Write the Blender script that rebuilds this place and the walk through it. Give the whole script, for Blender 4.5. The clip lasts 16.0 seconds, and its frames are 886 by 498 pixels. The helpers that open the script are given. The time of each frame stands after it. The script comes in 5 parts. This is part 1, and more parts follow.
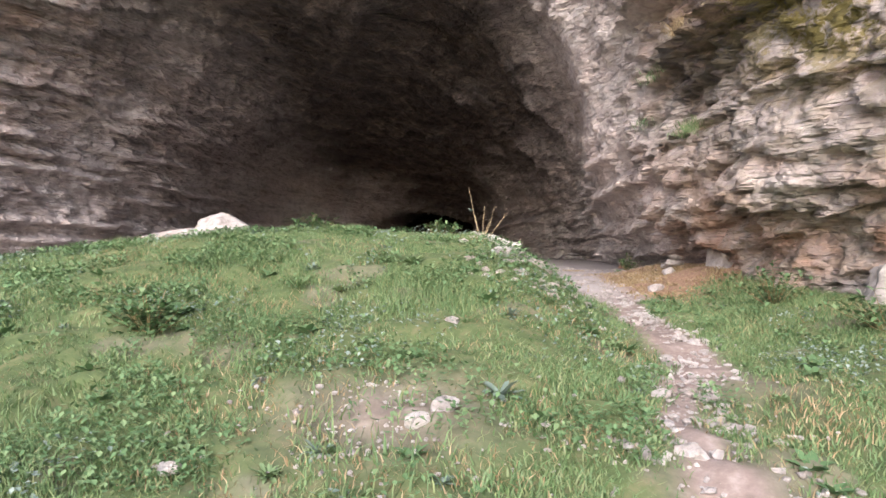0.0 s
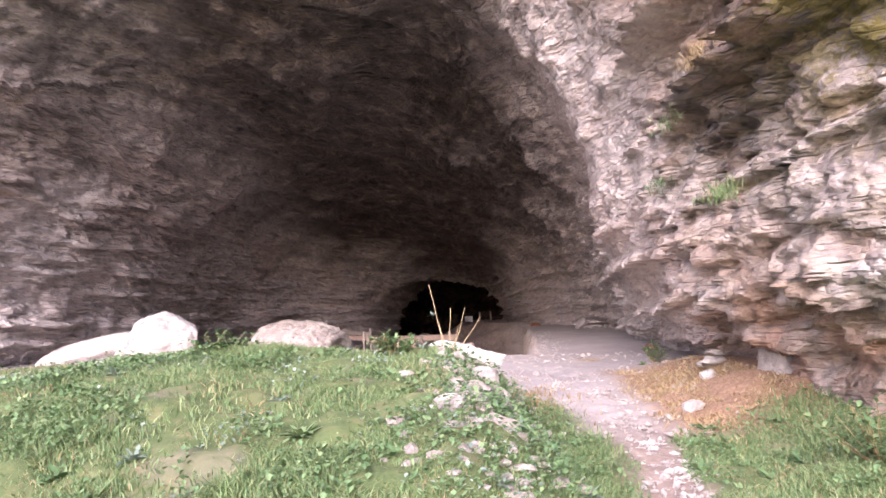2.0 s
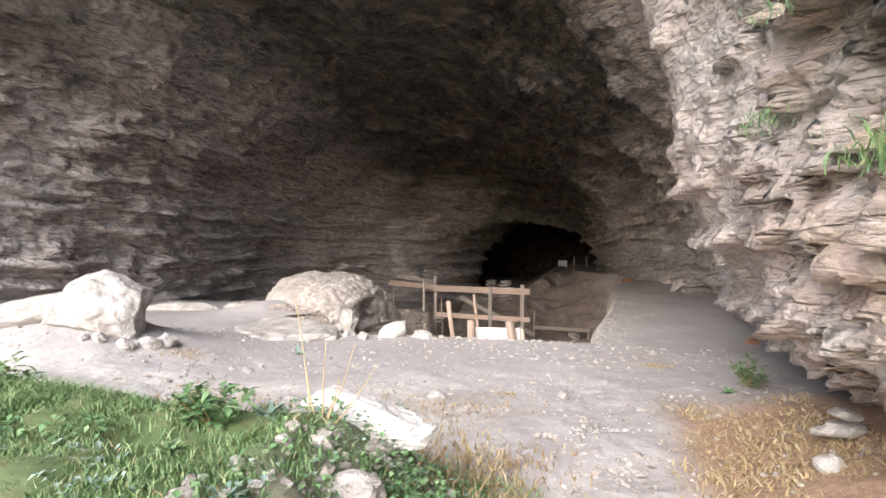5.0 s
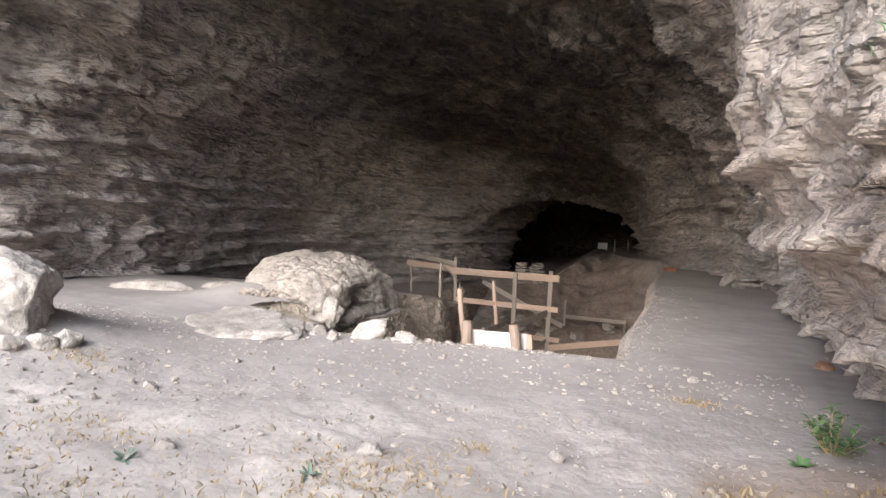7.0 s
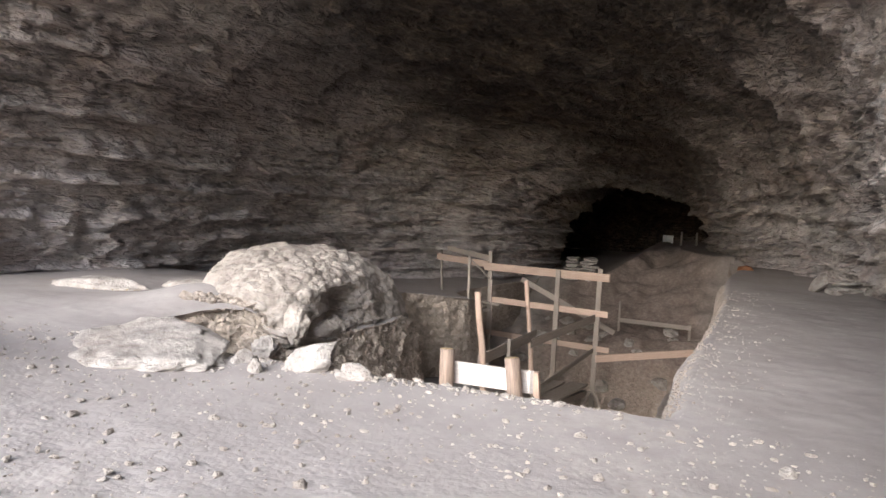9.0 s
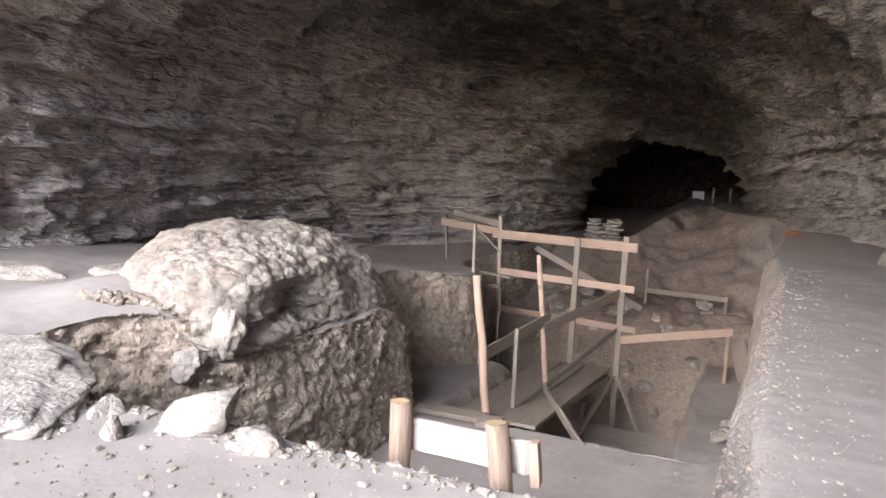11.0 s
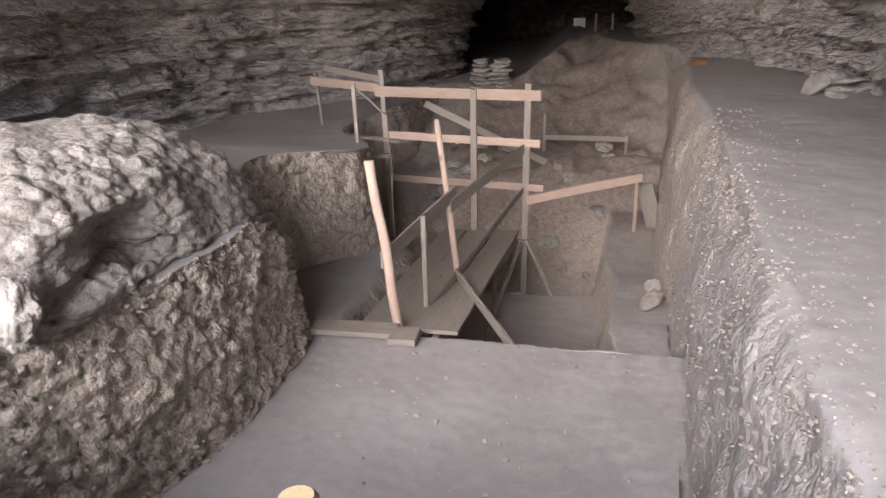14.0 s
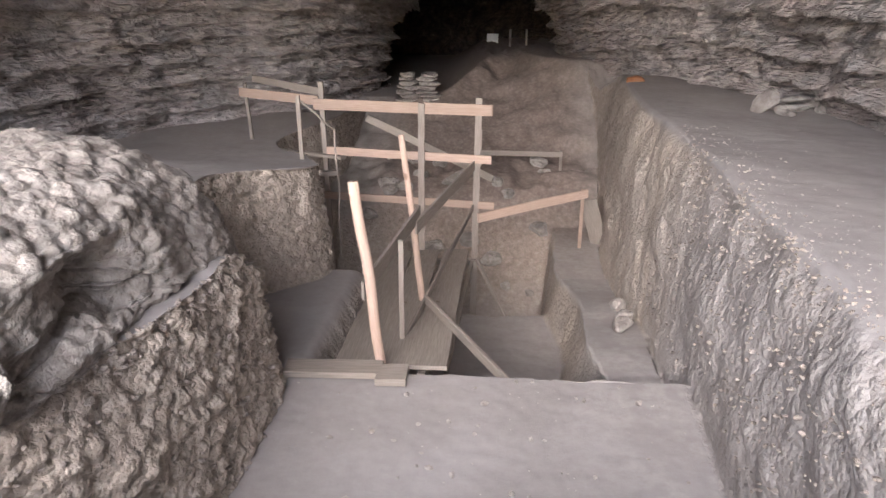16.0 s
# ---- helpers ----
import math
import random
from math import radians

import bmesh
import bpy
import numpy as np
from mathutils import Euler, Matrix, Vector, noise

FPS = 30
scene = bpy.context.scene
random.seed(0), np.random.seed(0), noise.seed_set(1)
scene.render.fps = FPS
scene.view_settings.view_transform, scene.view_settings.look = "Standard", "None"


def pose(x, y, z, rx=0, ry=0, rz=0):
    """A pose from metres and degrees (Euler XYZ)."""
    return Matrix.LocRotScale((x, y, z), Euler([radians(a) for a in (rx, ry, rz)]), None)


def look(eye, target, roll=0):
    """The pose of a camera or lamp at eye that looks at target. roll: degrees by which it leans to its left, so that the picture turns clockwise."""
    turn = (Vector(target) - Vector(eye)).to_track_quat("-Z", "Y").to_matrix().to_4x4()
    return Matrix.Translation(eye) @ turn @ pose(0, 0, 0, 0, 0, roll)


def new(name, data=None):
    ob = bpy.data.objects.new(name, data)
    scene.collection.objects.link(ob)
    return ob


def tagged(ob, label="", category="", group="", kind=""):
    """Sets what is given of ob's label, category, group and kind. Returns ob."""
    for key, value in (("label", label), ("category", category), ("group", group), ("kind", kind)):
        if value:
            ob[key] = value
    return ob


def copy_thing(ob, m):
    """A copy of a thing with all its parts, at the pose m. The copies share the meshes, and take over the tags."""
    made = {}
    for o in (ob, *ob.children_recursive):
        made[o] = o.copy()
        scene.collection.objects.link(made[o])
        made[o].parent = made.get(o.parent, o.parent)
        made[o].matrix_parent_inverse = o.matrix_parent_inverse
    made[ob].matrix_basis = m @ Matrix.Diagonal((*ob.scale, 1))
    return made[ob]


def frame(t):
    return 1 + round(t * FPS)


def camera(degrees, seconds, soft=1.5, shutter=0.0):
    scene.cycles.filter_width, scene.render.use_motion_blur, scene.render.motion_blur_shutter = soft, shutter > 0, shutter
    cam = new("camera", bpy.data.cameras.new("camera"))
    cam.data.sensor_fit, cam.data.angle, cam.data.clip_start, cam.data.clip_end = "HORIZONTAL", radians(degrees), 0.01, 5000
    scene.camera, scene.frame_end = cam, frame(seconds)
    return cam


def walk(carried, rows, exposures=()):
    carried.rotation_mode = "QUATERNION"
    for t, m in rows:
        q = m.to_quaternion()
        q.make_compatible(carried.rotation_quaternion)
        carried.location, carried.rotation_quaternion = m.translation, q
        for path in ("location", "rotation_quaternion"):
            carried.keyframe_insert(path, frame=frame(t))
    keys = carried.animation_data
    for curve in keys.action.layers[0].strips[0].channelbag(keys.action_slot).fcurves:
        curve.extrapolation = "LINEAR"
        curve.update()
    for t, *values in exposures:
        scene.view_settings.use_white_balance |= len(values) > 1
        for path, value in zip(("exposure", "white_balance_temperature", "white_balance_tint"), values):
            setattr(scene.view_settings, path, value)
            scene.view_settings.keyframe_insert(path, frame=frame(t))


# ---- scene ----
import itertools

cam = camera(66.3, 16.0)
PATH = [
    (0, (0.111, 0.136, 1.357), (0.095, 2.136, 1.351), 0.5),
    (0.5, (0.263, 0.534, 1.415), (0.204, 2.53, 1.53), -0.6),
    (1, (0.387, 0.983, 1.56), (0.251, 2.968, 1.76), 0.0),
    (1.5, (0.508, 1.502, 1.696), (0.472, 3.491, 1.907), -1.8),
    (2, (0.686, 2.001, 1.819), (0.598, 3.992, 1.985), -2.2),
    (2.5, (0.747, 2.48, 1.914), (0.616, 4.473, 2.02), -0.4),
    (3, (0.944, 2.914, 1.997), (0.823, 4.91, 2.06), -0.7),
    (3.5, (1.141, 3.323, 2.08), (0.959, 5.314, 2.132), -0.6),
    (4, (1.3, 3.735, 2.137), (1.1, 5.725, 2.15), 2.2),
    (4.5, (1.476, 4.194, 2.168), (1.181, 6.172, 2.165), -0.0),
    (4.7, (1.522, 4.372, 2.217), (1.167, 6.341, 2.202), -0.2),
    (6.8, (1.749, 6.223, 2.321), (1.199, 8.144, 2.244), 2.3),
    (7, (1.752, 6.434, 2.333), (1.212, 8.356, 2.225), 2.4),
    (7.5, (1.808, 7.012, 2.322), (1.214, 8.917, 2.186), 2.1),
    (8, (1.806, 7.558, 2.283), (1.198, 9.455, 2.105), 3.0),
    (8.5, (1.819, 8.17, 2.288), (1.165, 10.052, 2.117), 2.7),
    (8.7, (1.825, 8.42, 2.293), (1.143, 10.294, 2.148), 2.7),
    (10.8, (1.556, 10.445, 2.379), (0.75, 12.263, 2.174), 3.2),
    (11, (1.487, 10.599, 2.417), (0.723, 12.425, 2.132), 2.1),
    (11.5, (1.392, 10.915, 2.418), (0.626, 12.726, 2.052), 1.1),
    (12, (1.346, 11.182, 2.451), (0.597, 12.983, 2.01), -1.0),
    (12.5, (1.207, 11.422, 2.427), (0.543, 13.215, 1.838), -1.0),
    (13, (0.989, 11.692, 2.466), (0.435, 13.474, 1.747), -0.8),
    (13.5, (0.883, 11.965, 2.455), (0.421, 13.764, 1.714), -1.3),
    (14, (0.791, 12.154, 2.473), (0.392, 13.976, 1.75), -1.6),
    (14.5, (0.543, 12.262, 2.451), (0.317, 14.096, 1.685), -0.6),
    (15, (0.318, 12.36, 2.455), (0.156, 14.197, 1.683), -0.7),
    (15.5, (0.127, 12.557, 2.438), (-0.033, 14.422, 1.734), -1.3),
    (16, (-0.117, 12.593, 2.408), (-0.218, 14.467, 1.718), 0.4),
]
# the clip's camera opens up as it enters the cave
EXPOSURES = [(0.0, 1.12, 6150, 19), (2.0, 1.65, 6100, 33), (3.0, 1.5, 6100, 20), (4.5, 1.5, 6000, 11), (7.0, 1.35, 6000, 10), (8.5, 1.35, 5950, 10), (11.0, 1.7, 5800, 12), (13.0, 1.62, 5750, 13), (16.0, 1.92, 5750, 14)]
walk(cam, [(t, look(eye, target, roll)) for t, eye, target, roll in PATH], EXPOSURES)

# ---- world and light ----
world = bpy.data.worlds.new("world")
scene.world = world
world.use_nodes = True
SUN_ELEV, SUN_AZ = 30.0, 192.0
_wn = world.node_tree.nodes
_sky = _wn.new("ShaderNodeTexSky")
_sky.sky_type = "NISHITA"
_sky.sun_disc = False
_sky.sun_elevation, _sky.sun_rotation = radians(SUN_ELEV), radians(SUN_AZ)
_sky.dust_density, _sky.air_density = 3.0, 1.0
_wn["Background"].inputs["Strength"].default_value = 0.15
world.node_tree.links.new(_sky.outputs[0], _wn["Background"].inputs["Color"])
_sd = bpy.data.lights.new("sun", "SUN")
_sd.energy, _sd.angle, _sd.color = 1.6, radians(50), (1.0, 0.97, 0.94)
sun = new("sun", _sd)
_az, _el = radians(SUN_AZ), radians(SUN_ELEV)
_dir = Vector((math.sin(_az) * math.cos(_el), math.cos(_az) * math.cos(_el), math.sin(_el)))
sun.matrix_world = look(_dir * 60, (0, 0, 0))


# ---- noise and small maths ----
def _hash(ix, iy, iz, seed):
    h = (ix.astype(np.int64) * 374761393 + iy.astype(np.int64) * 668265263 + iz.astype(np.int64) * 2147483647 + seed * 1274126177) & 0xFFFFFFFF
    h = ((h ^ (h >> 13)) * 1274126177) & 0xFFFFFFFF
    h = ((h ^ (h >> 16)) * 2246822519) & 0xFFFFFFFF
    return ((h ^ (h >> 15)) & 0xFFFF) / 32767.5 - 1.0


def vnoise(x, y, z, seed=0):
    """Smooth value noise, -1 to 1."""
    x, y, z = np.broadcast_arrays(np.asarray(x, float), np.asarray(y, float), np.asarray(z, float))
    ix, iy, iz = np.floor(x), np.floor(y), np.floor(z)
    fx, fy, fz = x - ix, y - iy, z - iz
    fx, fy, fz = (f * f * f * (f * (f * 6 - 15) + 10) for f in (fx, fy, fz))
    out = 0
    for a in (0, 1):
        for b in (0, 1):
            for c in (0, 1):
                w = (fx if a else 1 - fx) * (fy if b else 1 - fy) * (fz if c else 1 - fz)
                out = out + w * _hash(ix + a, iy + b, iz + c, seed)
    return out


def fbm(x, y, z, octaves=4, seed=0, gain=0.5):
    out, amp, f = 0, 1.0, 1.0
    for i in range(octaves):
        out = out + amp * vnoise(np.asarray(x) * f + i * 17.3, np.asarray(y) * f + i * 5.1, np.asarray(z) * f, seed + i)
        amp *= gain
        f *= 2.03
    return out


def cells(x, y, z, seed=0):
    """Cellular noise: distance to the nearest cell, the gap to the second, and the cell's own number from -1 to 1."""
    x, y, z = np.broadcast_arrays(np.asarray(x, float), np.asarray(y, float), np.asarray(z, float))
    ix, iy, iz = np.floor(x), np.floor(y), np.floor(z)
    d1, d2, own = np.full(x.shape, 9.0), np.full(x.shape, 9.0), np.zeros(x.shape)
    for a, b_, c in itertools.product((-1, 0, 1), repeat=3):
        jx, jy, jz = ix + a, iy + b_, iz + c
        h = [0.5 + 0.42 * _hash(jx, jy, jz, seed + k) for k in range(3)]
        d = np.sqrt((jx + h[0] - x) ** 2 + (jy + h[1] - y) ** 2 + (jz + h[2] - z) ** 2)
        near = d < d1
        d2 = np.where(near, d1, np.minimum(d2, d))
        own = np.where(near, _hash(jx, jy, jz, seed + 7), own)
        d1 = np.minimum(d1, d)
    return d1, d2 - d1, own


def sstep(a, b, x):
    t = np.clip((np.asarray(x, float) - a) / (b - a), 0, 1)
    return t * t * (3 - 2 * t)


def knots(x, xs, ys):
    """A smooth curve through a few knots."""
    xs, ys, x = np.asarray(xs, float), np.asarray(ys, float), np.asarray(x, float)
    m = np.gradient(ys, xs)
    i = np.clip(np.searchsorted(xs, x) - 1, 0, len(xs) - 2)
    h = xs[i + 1] - xs[i]
    t = np.clip((x - xs[i]) / h, 0, 1)
    return ((2 * t**3 - 3 * t**2 + 1) * ys[i] + (t**3 - 2 * t**2 + t) * h * m[i]
            + (-2 * t**3 + 3 * t**2) * ys[i + 1] + (t**3 - t**2) * h * m[i + 1])


# ---- mesh helpers ----
def grid_mesh(name, P, flip=False, smooth=True, attrs=None):
    """A sheet from an array of points (rows, columns, 3)."""
    nr, nc = P.shape[:2]
    k = np.arange((nr - 1) * (nc - 1))
    r, c = k // (nc - 1), k % (nc - 1)
    a = r * nc + c
    q = np.stack([a, a + 1, a + nc + 1, a + nc], 1)
    if flip:
        q = q[:, ::-1]
    me = bpy.data.meshes.new(name)
    me.vertices.add(nr * nc)
    me.vertices.foreach_set("co", P.reshape(-1).astype(np.float32))
    me.loops.add(q.size)
    me.loops.foreach_set("vertex_index", q.reshape(-1).astype(np.int32))
    me.polygons.add(len(q))
    me.polygons.foreach_set("loop_start", np.arange(0, q.size, 4, dtype=np.int32))
    me.polygons.foreach_set("loop_total", np.full(len(q), 4, dtype=np.int32))
    me.polygons.foreach_set("use_smooth", np.full(len(q), smooth))
    for key, val in (attrs or {}).items():
        at = me.attributes.new(key, "FLOAT", "POINT")
        at.data.foreach_set("value", np.asarray(val, dtype=np.float32).reshape(-1))
    me.update()
    me.validate()
    return me


def grid_normals(P):
    du = np.gradient(P, axis=1)
    dv = np.gradient(P, axis=0)
    n = np.cross(du, dv)
    return n / (np.linalg.norm(n, axis=2, keepdims=True) + 1e-9)


def part(name, bm, material, parent=None, label="", smooth=False):
    """Links a bmesh as one mesh object, under a thing or a part."""
    me = bpy.data.meshes.new(name)
    for f in bm.faces:
        f.smooth = smooth
    bm.to_mesh(me)
    bm.free()
    me.materials.append(material)
    ob = new(name, me)
    if parent:
        ob.parent = parent
    if label:
        ob["label"] = label
    return ob


# ---- materials ----
def nodes_of(name):
    m = bpy.data.materials.new(name)
    m.use_nodes = True
    nt = m.node_tree
    return m, nt, nt.nodes["Principled BSDF"]


def add_node(nt, kind, **sets):
    n = nt.nodes.new(kind)
    for k, v in sets.items():
        if k in n.inputs:
            n.inputs[k].default_value = v
    return n


def noise_node(nt, vec, scale, detail=5.0, rough=0.6, stretch=None):
    n = nt.nodes.new("ShaderNodeTexNoise")
    n.inputs["Scale"].default_value, n.inputs["Detail"].default_value, n.inputs["Roughness"].default_value = scale, detail, rough
    if stretch:
        mp = nt.nodes.new("ShaderNodeMapping")
        mp.inputs["Scale"].default_value = stretch
        nt.links.new(vec, mp.inputs["Vector"])
        vec = mp.outputs[0]
    nt.links.new(vec, n.inputs["Vector"])
    return n.outputs["Fac"]


def lump_node(nt, vec, scale, stretch=(1, 1, 1)):
    """Distance to the nearest cell of a warped cell pattern: clods, knobs and chips."""
    mp = nt.nodes.new("ShaderNodeMapping")
    mp.inputs["Scale"].default_value = stretch
    nt.links.new(vec, mp.inputs["Vector"])
    warp = nt.nodes.new("ShaderNodeTexNoise")
    warp.inputs["Scale"].default_value, warp.inputs["Detail"].default_value = scale * 0.6, 3.0
    nt.links.new(mp.outputs[0], warp.inputs["Vector"])
    off = nt.nodes.new("ShaderNodeVectorMath")
    off.operation = "SCALE"
    off.inputs["Scale"].default_value = 1.3 / scale
    nt.links.new(warp.outputs["Color"], off.inputs[0])
    add = nt.nodes.new("ShaderNodeVectorMath")
    nt.links.new(mp.outputs[0], add.inputs[0])
    nt.links.new(off.outputs[0], add.inputs[1])
    v = nt.nodes.new("ShaderNodeTexVoronoi")
    v.inputs["Scale"].default_value = scale
    nt.links.new(add.outputs[0], v.inputs["Vector"])
    return v.outputs["Distance"]


def ramp(nt, fac, stops):
    n = nt.nodes.new("ShaderNodeValToRGB")
    el = n.color_ramp.elements
    while len(el) < len(stops):
        el.new(0.5)
    for e, (p, c) in zip(el, stops):
        e.position = p
        e.color = (*c, 1) if len(c) == 3 else c
    nt.links.new(fac, n.inputs[0])
    return n.outputs[0]


def mix(nt, fac, a, b, mode="MIX"):
    n = nt.nodes.new("ShaderNodeMix")
    n.data_type, n.blend_type = "RGBA", mode
    for sock, v in ((n.inputs[0], fac), (n.inputs[6], a), (n.inputs[7], b)):
        if isinstance(v, (int, float)):
            sock.default_value = v
        elif isinstance(v, tuple):
            sock.default_value = (*v, 1)
        else:
            nt.links.new(v, sock)
    return n.outputs[2]


def maths(nt, op, a, b=0.0, c=0.0):
    n = nt.nodes.new("ShaderNodeMath")
    n.operation = op
    for sock, v in zip(n.inputs, (a, b, c)):
        if isinstance(v, (int, float)):
            sock.default_value = v
        else:
            nt.links.new(v, sock)
    return n.outputs[0]


def bump(nt, bsdf, height, strength, dist):
    n = nt.nodes.new("ShaderNodeBump")
    n.inputs["Strength"].default_value, n.inputs["Distance"].default_value = strength, dist
    nt.links.new(height, n.inputs["Height"])
    nt.links.new(n.outputs[0], bsdf.inputs["Normal"])


def attr(nt, key):
    n = nt.nodes.new("ShaderNodeAttribute")
    n.attribute_name = key
    return n.outputs["Fac"]


def position(nt):
    return nt.nodes.new("ShaderNodeNewGeometry").outputs["Position"]


def rock_material():
    """Banded limestone: grey-buff beds, dark water stains, rust, a little lichen outside."""
    m, nt, b = nodes_of("limestone")
    pos = position(nt)
    big = noise_node(nt, pos, 0.45, 4, 0.55)
    fine = noise_node(nt, pos, 5.5, 8, 0.68)
    grit = noise_node(nt, pos, 38, 4, 0.6)
    beds = noise_node(nt, pos, 1.0, 6, 0.7, (0.25, 0.25, 5.0))
    base = ramp(nt, beds, [(0.25, (0.42, 0.385, 0.37)), (0.48, (0.63, 0.585, 0.565)), (0.62, (0.72, 0.67, 0.645)), (0.8, (0.58, 0.51, 0.475))])
    pale = ramp(nt, fine, [(0.36, (0.20, 0.18, 0.172)), (0.48, (0.60, 0.555, 0.535)), (0.62, (0.84, 0.80, 0.77))])
    col = mix(nt, 0.38, base, pale)
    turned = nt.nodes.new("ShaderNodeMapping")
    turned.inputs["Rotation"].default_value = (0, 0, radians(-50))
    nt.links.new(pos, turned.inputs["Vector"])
    # brown roof rock, made near-black so the colour also carries the roof's shade
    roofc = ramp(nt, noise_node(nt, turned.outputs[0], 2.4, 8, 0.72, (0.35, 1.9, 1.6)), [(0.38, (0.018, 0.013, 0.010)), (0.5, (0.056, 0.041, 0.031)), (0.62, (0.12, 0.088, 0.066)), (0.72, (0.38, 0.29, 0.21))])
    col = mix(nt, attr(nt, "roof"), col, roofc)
    col = mix(nt, maths(nt, "MULTIPLY", attr(nt, "cliff"), 0.55), col, ramp(nt, noise_node(nt, pos, 3.2, 8, 0.7, (0.6, 0.6, 1.8)), [(0.34, (0.20, 0.16, 0.14)), (0.48, (0.58, 0.49, 0.43)), (0.62, (0.80, 0.73, 0.67))]))
    # dark water streaks
    streak = noise_node(nt, pos, 0.8, 5, 0.6, (1.3, 1.3, 0.22))
    smask = ramp(nt, maths(nt, "MULTIPLY", streak, maths(nt, "ADD", attr(nt, "stain"), 0.25)), [(0.24, (0, 0, 0)), (0.46, (1, 1, 1))])
    col = mix(nt, maths(nt, "MULTIPLY", smask, 0.85), col, (0.045, 0.042, 0.045))
    # rust and ochre
    rust = ramp(nt, noise_node(nt, pos, 0.9, 4, 0.6), [(0.42, (0, 0, 0)), (0.6, (1, 1, 1))])
    col = mix(nt, maths(nt, "MULTIPLY", rust, attr(nt, "rust")), col, (0.60, 0.39, 0.29))
    # lichen
    lich = ramp(nt, noise_node(nt, pos, 4.5, 7, 0.75), [(0.44, (0, 0, 0)), (0.53, (1, 1, 1))])
    col = mix(nt, maths(nt, "MULTIPLY", lich, attr(nt, "lichen")), col, (0.22, 0.19, 0.045))
    col = mix(nt, maths(nt, "MULTIPLY", maths(nt, "MULTIPLY", maths(nt, "SUBTRACT", 1.0, big), maths(nt, "SUBTRACT", 1.0, attr(nt, "roof"))), 0.35), col, mix(nt, 0.5, col, (0.36, 0.27, 0.24)))
    crack = ramp(nt, noise_node(nt, pos, 1.1, 8, 0.66, (0.7, 0.7, 2.6)), [(0.34, (0.25, 0.25, 0.26)), (0.45, (1, 1, 1))])
    col = mix(nt, 0.45, col, crack, "MULTIPLY")
    nt.links.new(col, b.inputs["Base Color"])
    b.inputs["Roughness"].default_value = 0.92
    h = maths(nt, "ADD", maths(nt, "MULTIPLY", noise_node(nt, pos, 5.0, 7, 0.66, (0.8, 0.8, 1.7)), 0.7), maths(nt, "ADD", maths(nt, "MULTIPLY", grit, 0.10), maths(nt, "ADD", maths(nt, "MULTIPLY", noise_node(nt, pos, 2.6, 7, 0.66, (0.7, 0.7, 2.6)), 1.1), maths(nt, "MULTIPLY", ramp(nt, noise_node(nt, pos, 2.0, 3, 0.55, (0.35, 0.35, 3.0)), [(0.40, (0, 0, 0)), (0.44, (1, 1, 1)), (0.55, (1, 1, 1)), (0.58, (0.4, 0.4, 0.4))]), 0.35))))
    lumps = maths(nt, "ADD", maths(nt, "MULTIPLY", lump_node(nt, pos, 6.0, (0.8, 0.8, 1.7)), 0.55), maths(nt, "MULTIPLY", lump_node(nt, pos, 15.0, (0.9, 0.9, 1.5)), 0.28))
    bump(nt, b, maths(nt, "SUBTRACT", h, lumps), 1.0, 0.15)
    return m


def soil_material():
    """Trampled pale dust, brown earth where it is cut, dry litter and turf soil outside."""
    m, nt, b = nodes_of("dusty_earth")
    pos = position(nt)
    n1 = noise_node(nt, pos, 1.1, 6, 0.6)
    n2 = noise_node(nt, pos, 11, 7, 0.72)
    grit = noise_node(nt, pos, 70, 3, 0.6)
    dust = ramp(nt, n1, [(0.3, (0.31, 0.285, 0.275)), (0.55, (0.36, 0.335, 0.325)), (0.75, (0.41, 0.385, 0.375))])
    peb = ramp(nt, n2, [(0.3, (0.8, 0.79, 0.78)), (0.55, (1, 1, 1)), (0.72, (1.12, 1.11, 1.1))])
    dust = mix(nt, 0.3, dust, peb, "MULTIPLY")
    cut = ramp(nt, n2, [(0.3, (0.36, 0.305, 0.25)), (0.55, (0.47, 0.405, 0.34)), (0.75, (0.56, 0.49, 0.42))])
    col = mix(nt, attr(nt, "cut"), dust, cut)
    white = ramp(nt, n2, [(0.35, (0.38, 0.35, 0.32)), (0.6, (0.55, 0.52, 0.49))])
    col = mix(nt, attr(nt, "chalk"), col, white)
    earth = ramp(nt, n2, [(0.3, (0.17, 0.125, 0.10)), (0.52, (0.27, 0.205, 0.17)), (0.72, (0.42, 0.35, 0.30))])
    col = mix(nt, attr(nt, "earth"), col, earth)
    litter = ramp(nt, noise_node(nt, pos, 24, 5, 0.7), [(0.3, (0.16, 0.08, 0.04)), (0.55, (0.33, 0.19, 0.10)), (0.75, (0.42, 0.32, 0.19))])
    col = mix(nt, attr(nt, "litter"), col, litter)
    turf = ramp(nt, noise_node(nt, pos, 9, 6, 0.7), [(0.3, (0.05, 0.085, 0.03)), (0.5, (0.10, 0.14, 0.05)), (0.66, (0.17, 0.17, 0.08)), (0.8, (0.30, 0.24, 0.17))])
    col = mix(nt, attr(nt, "turf"), col, turf)
    nt.links.new(col, b.inputs["Base Color"])
    b.inputs["Roughness"].default_value = 0.95
    h = maths(nt, "ADD", maths(nt, "MULTIPLY", n2, 1.0), maths(nt, "MULTIPLY", grit, 0.3))
    clods = maths(nt, "SUBTRACT", noise_node(nt, pos, 16, 6, 0.7), maths(nt, "ADD", maths(nt, "MULTIPLY", lump_node(nt, pos, 17.0), 0.9), maths(nt, "MULTIPLY", lump_node(nt, pos, 38.0), 0.4)))
    rub = maths(nt, "MULTIPLY", clods, maths(nt, "MULTIPLY", attr(nt, "rubble"), 2.0))
    bump(nt, b, maths(nt, "ADD", maths(nt, "MULTIPLY", h, 0.22), rub), 0.7, 0.025)
    return m


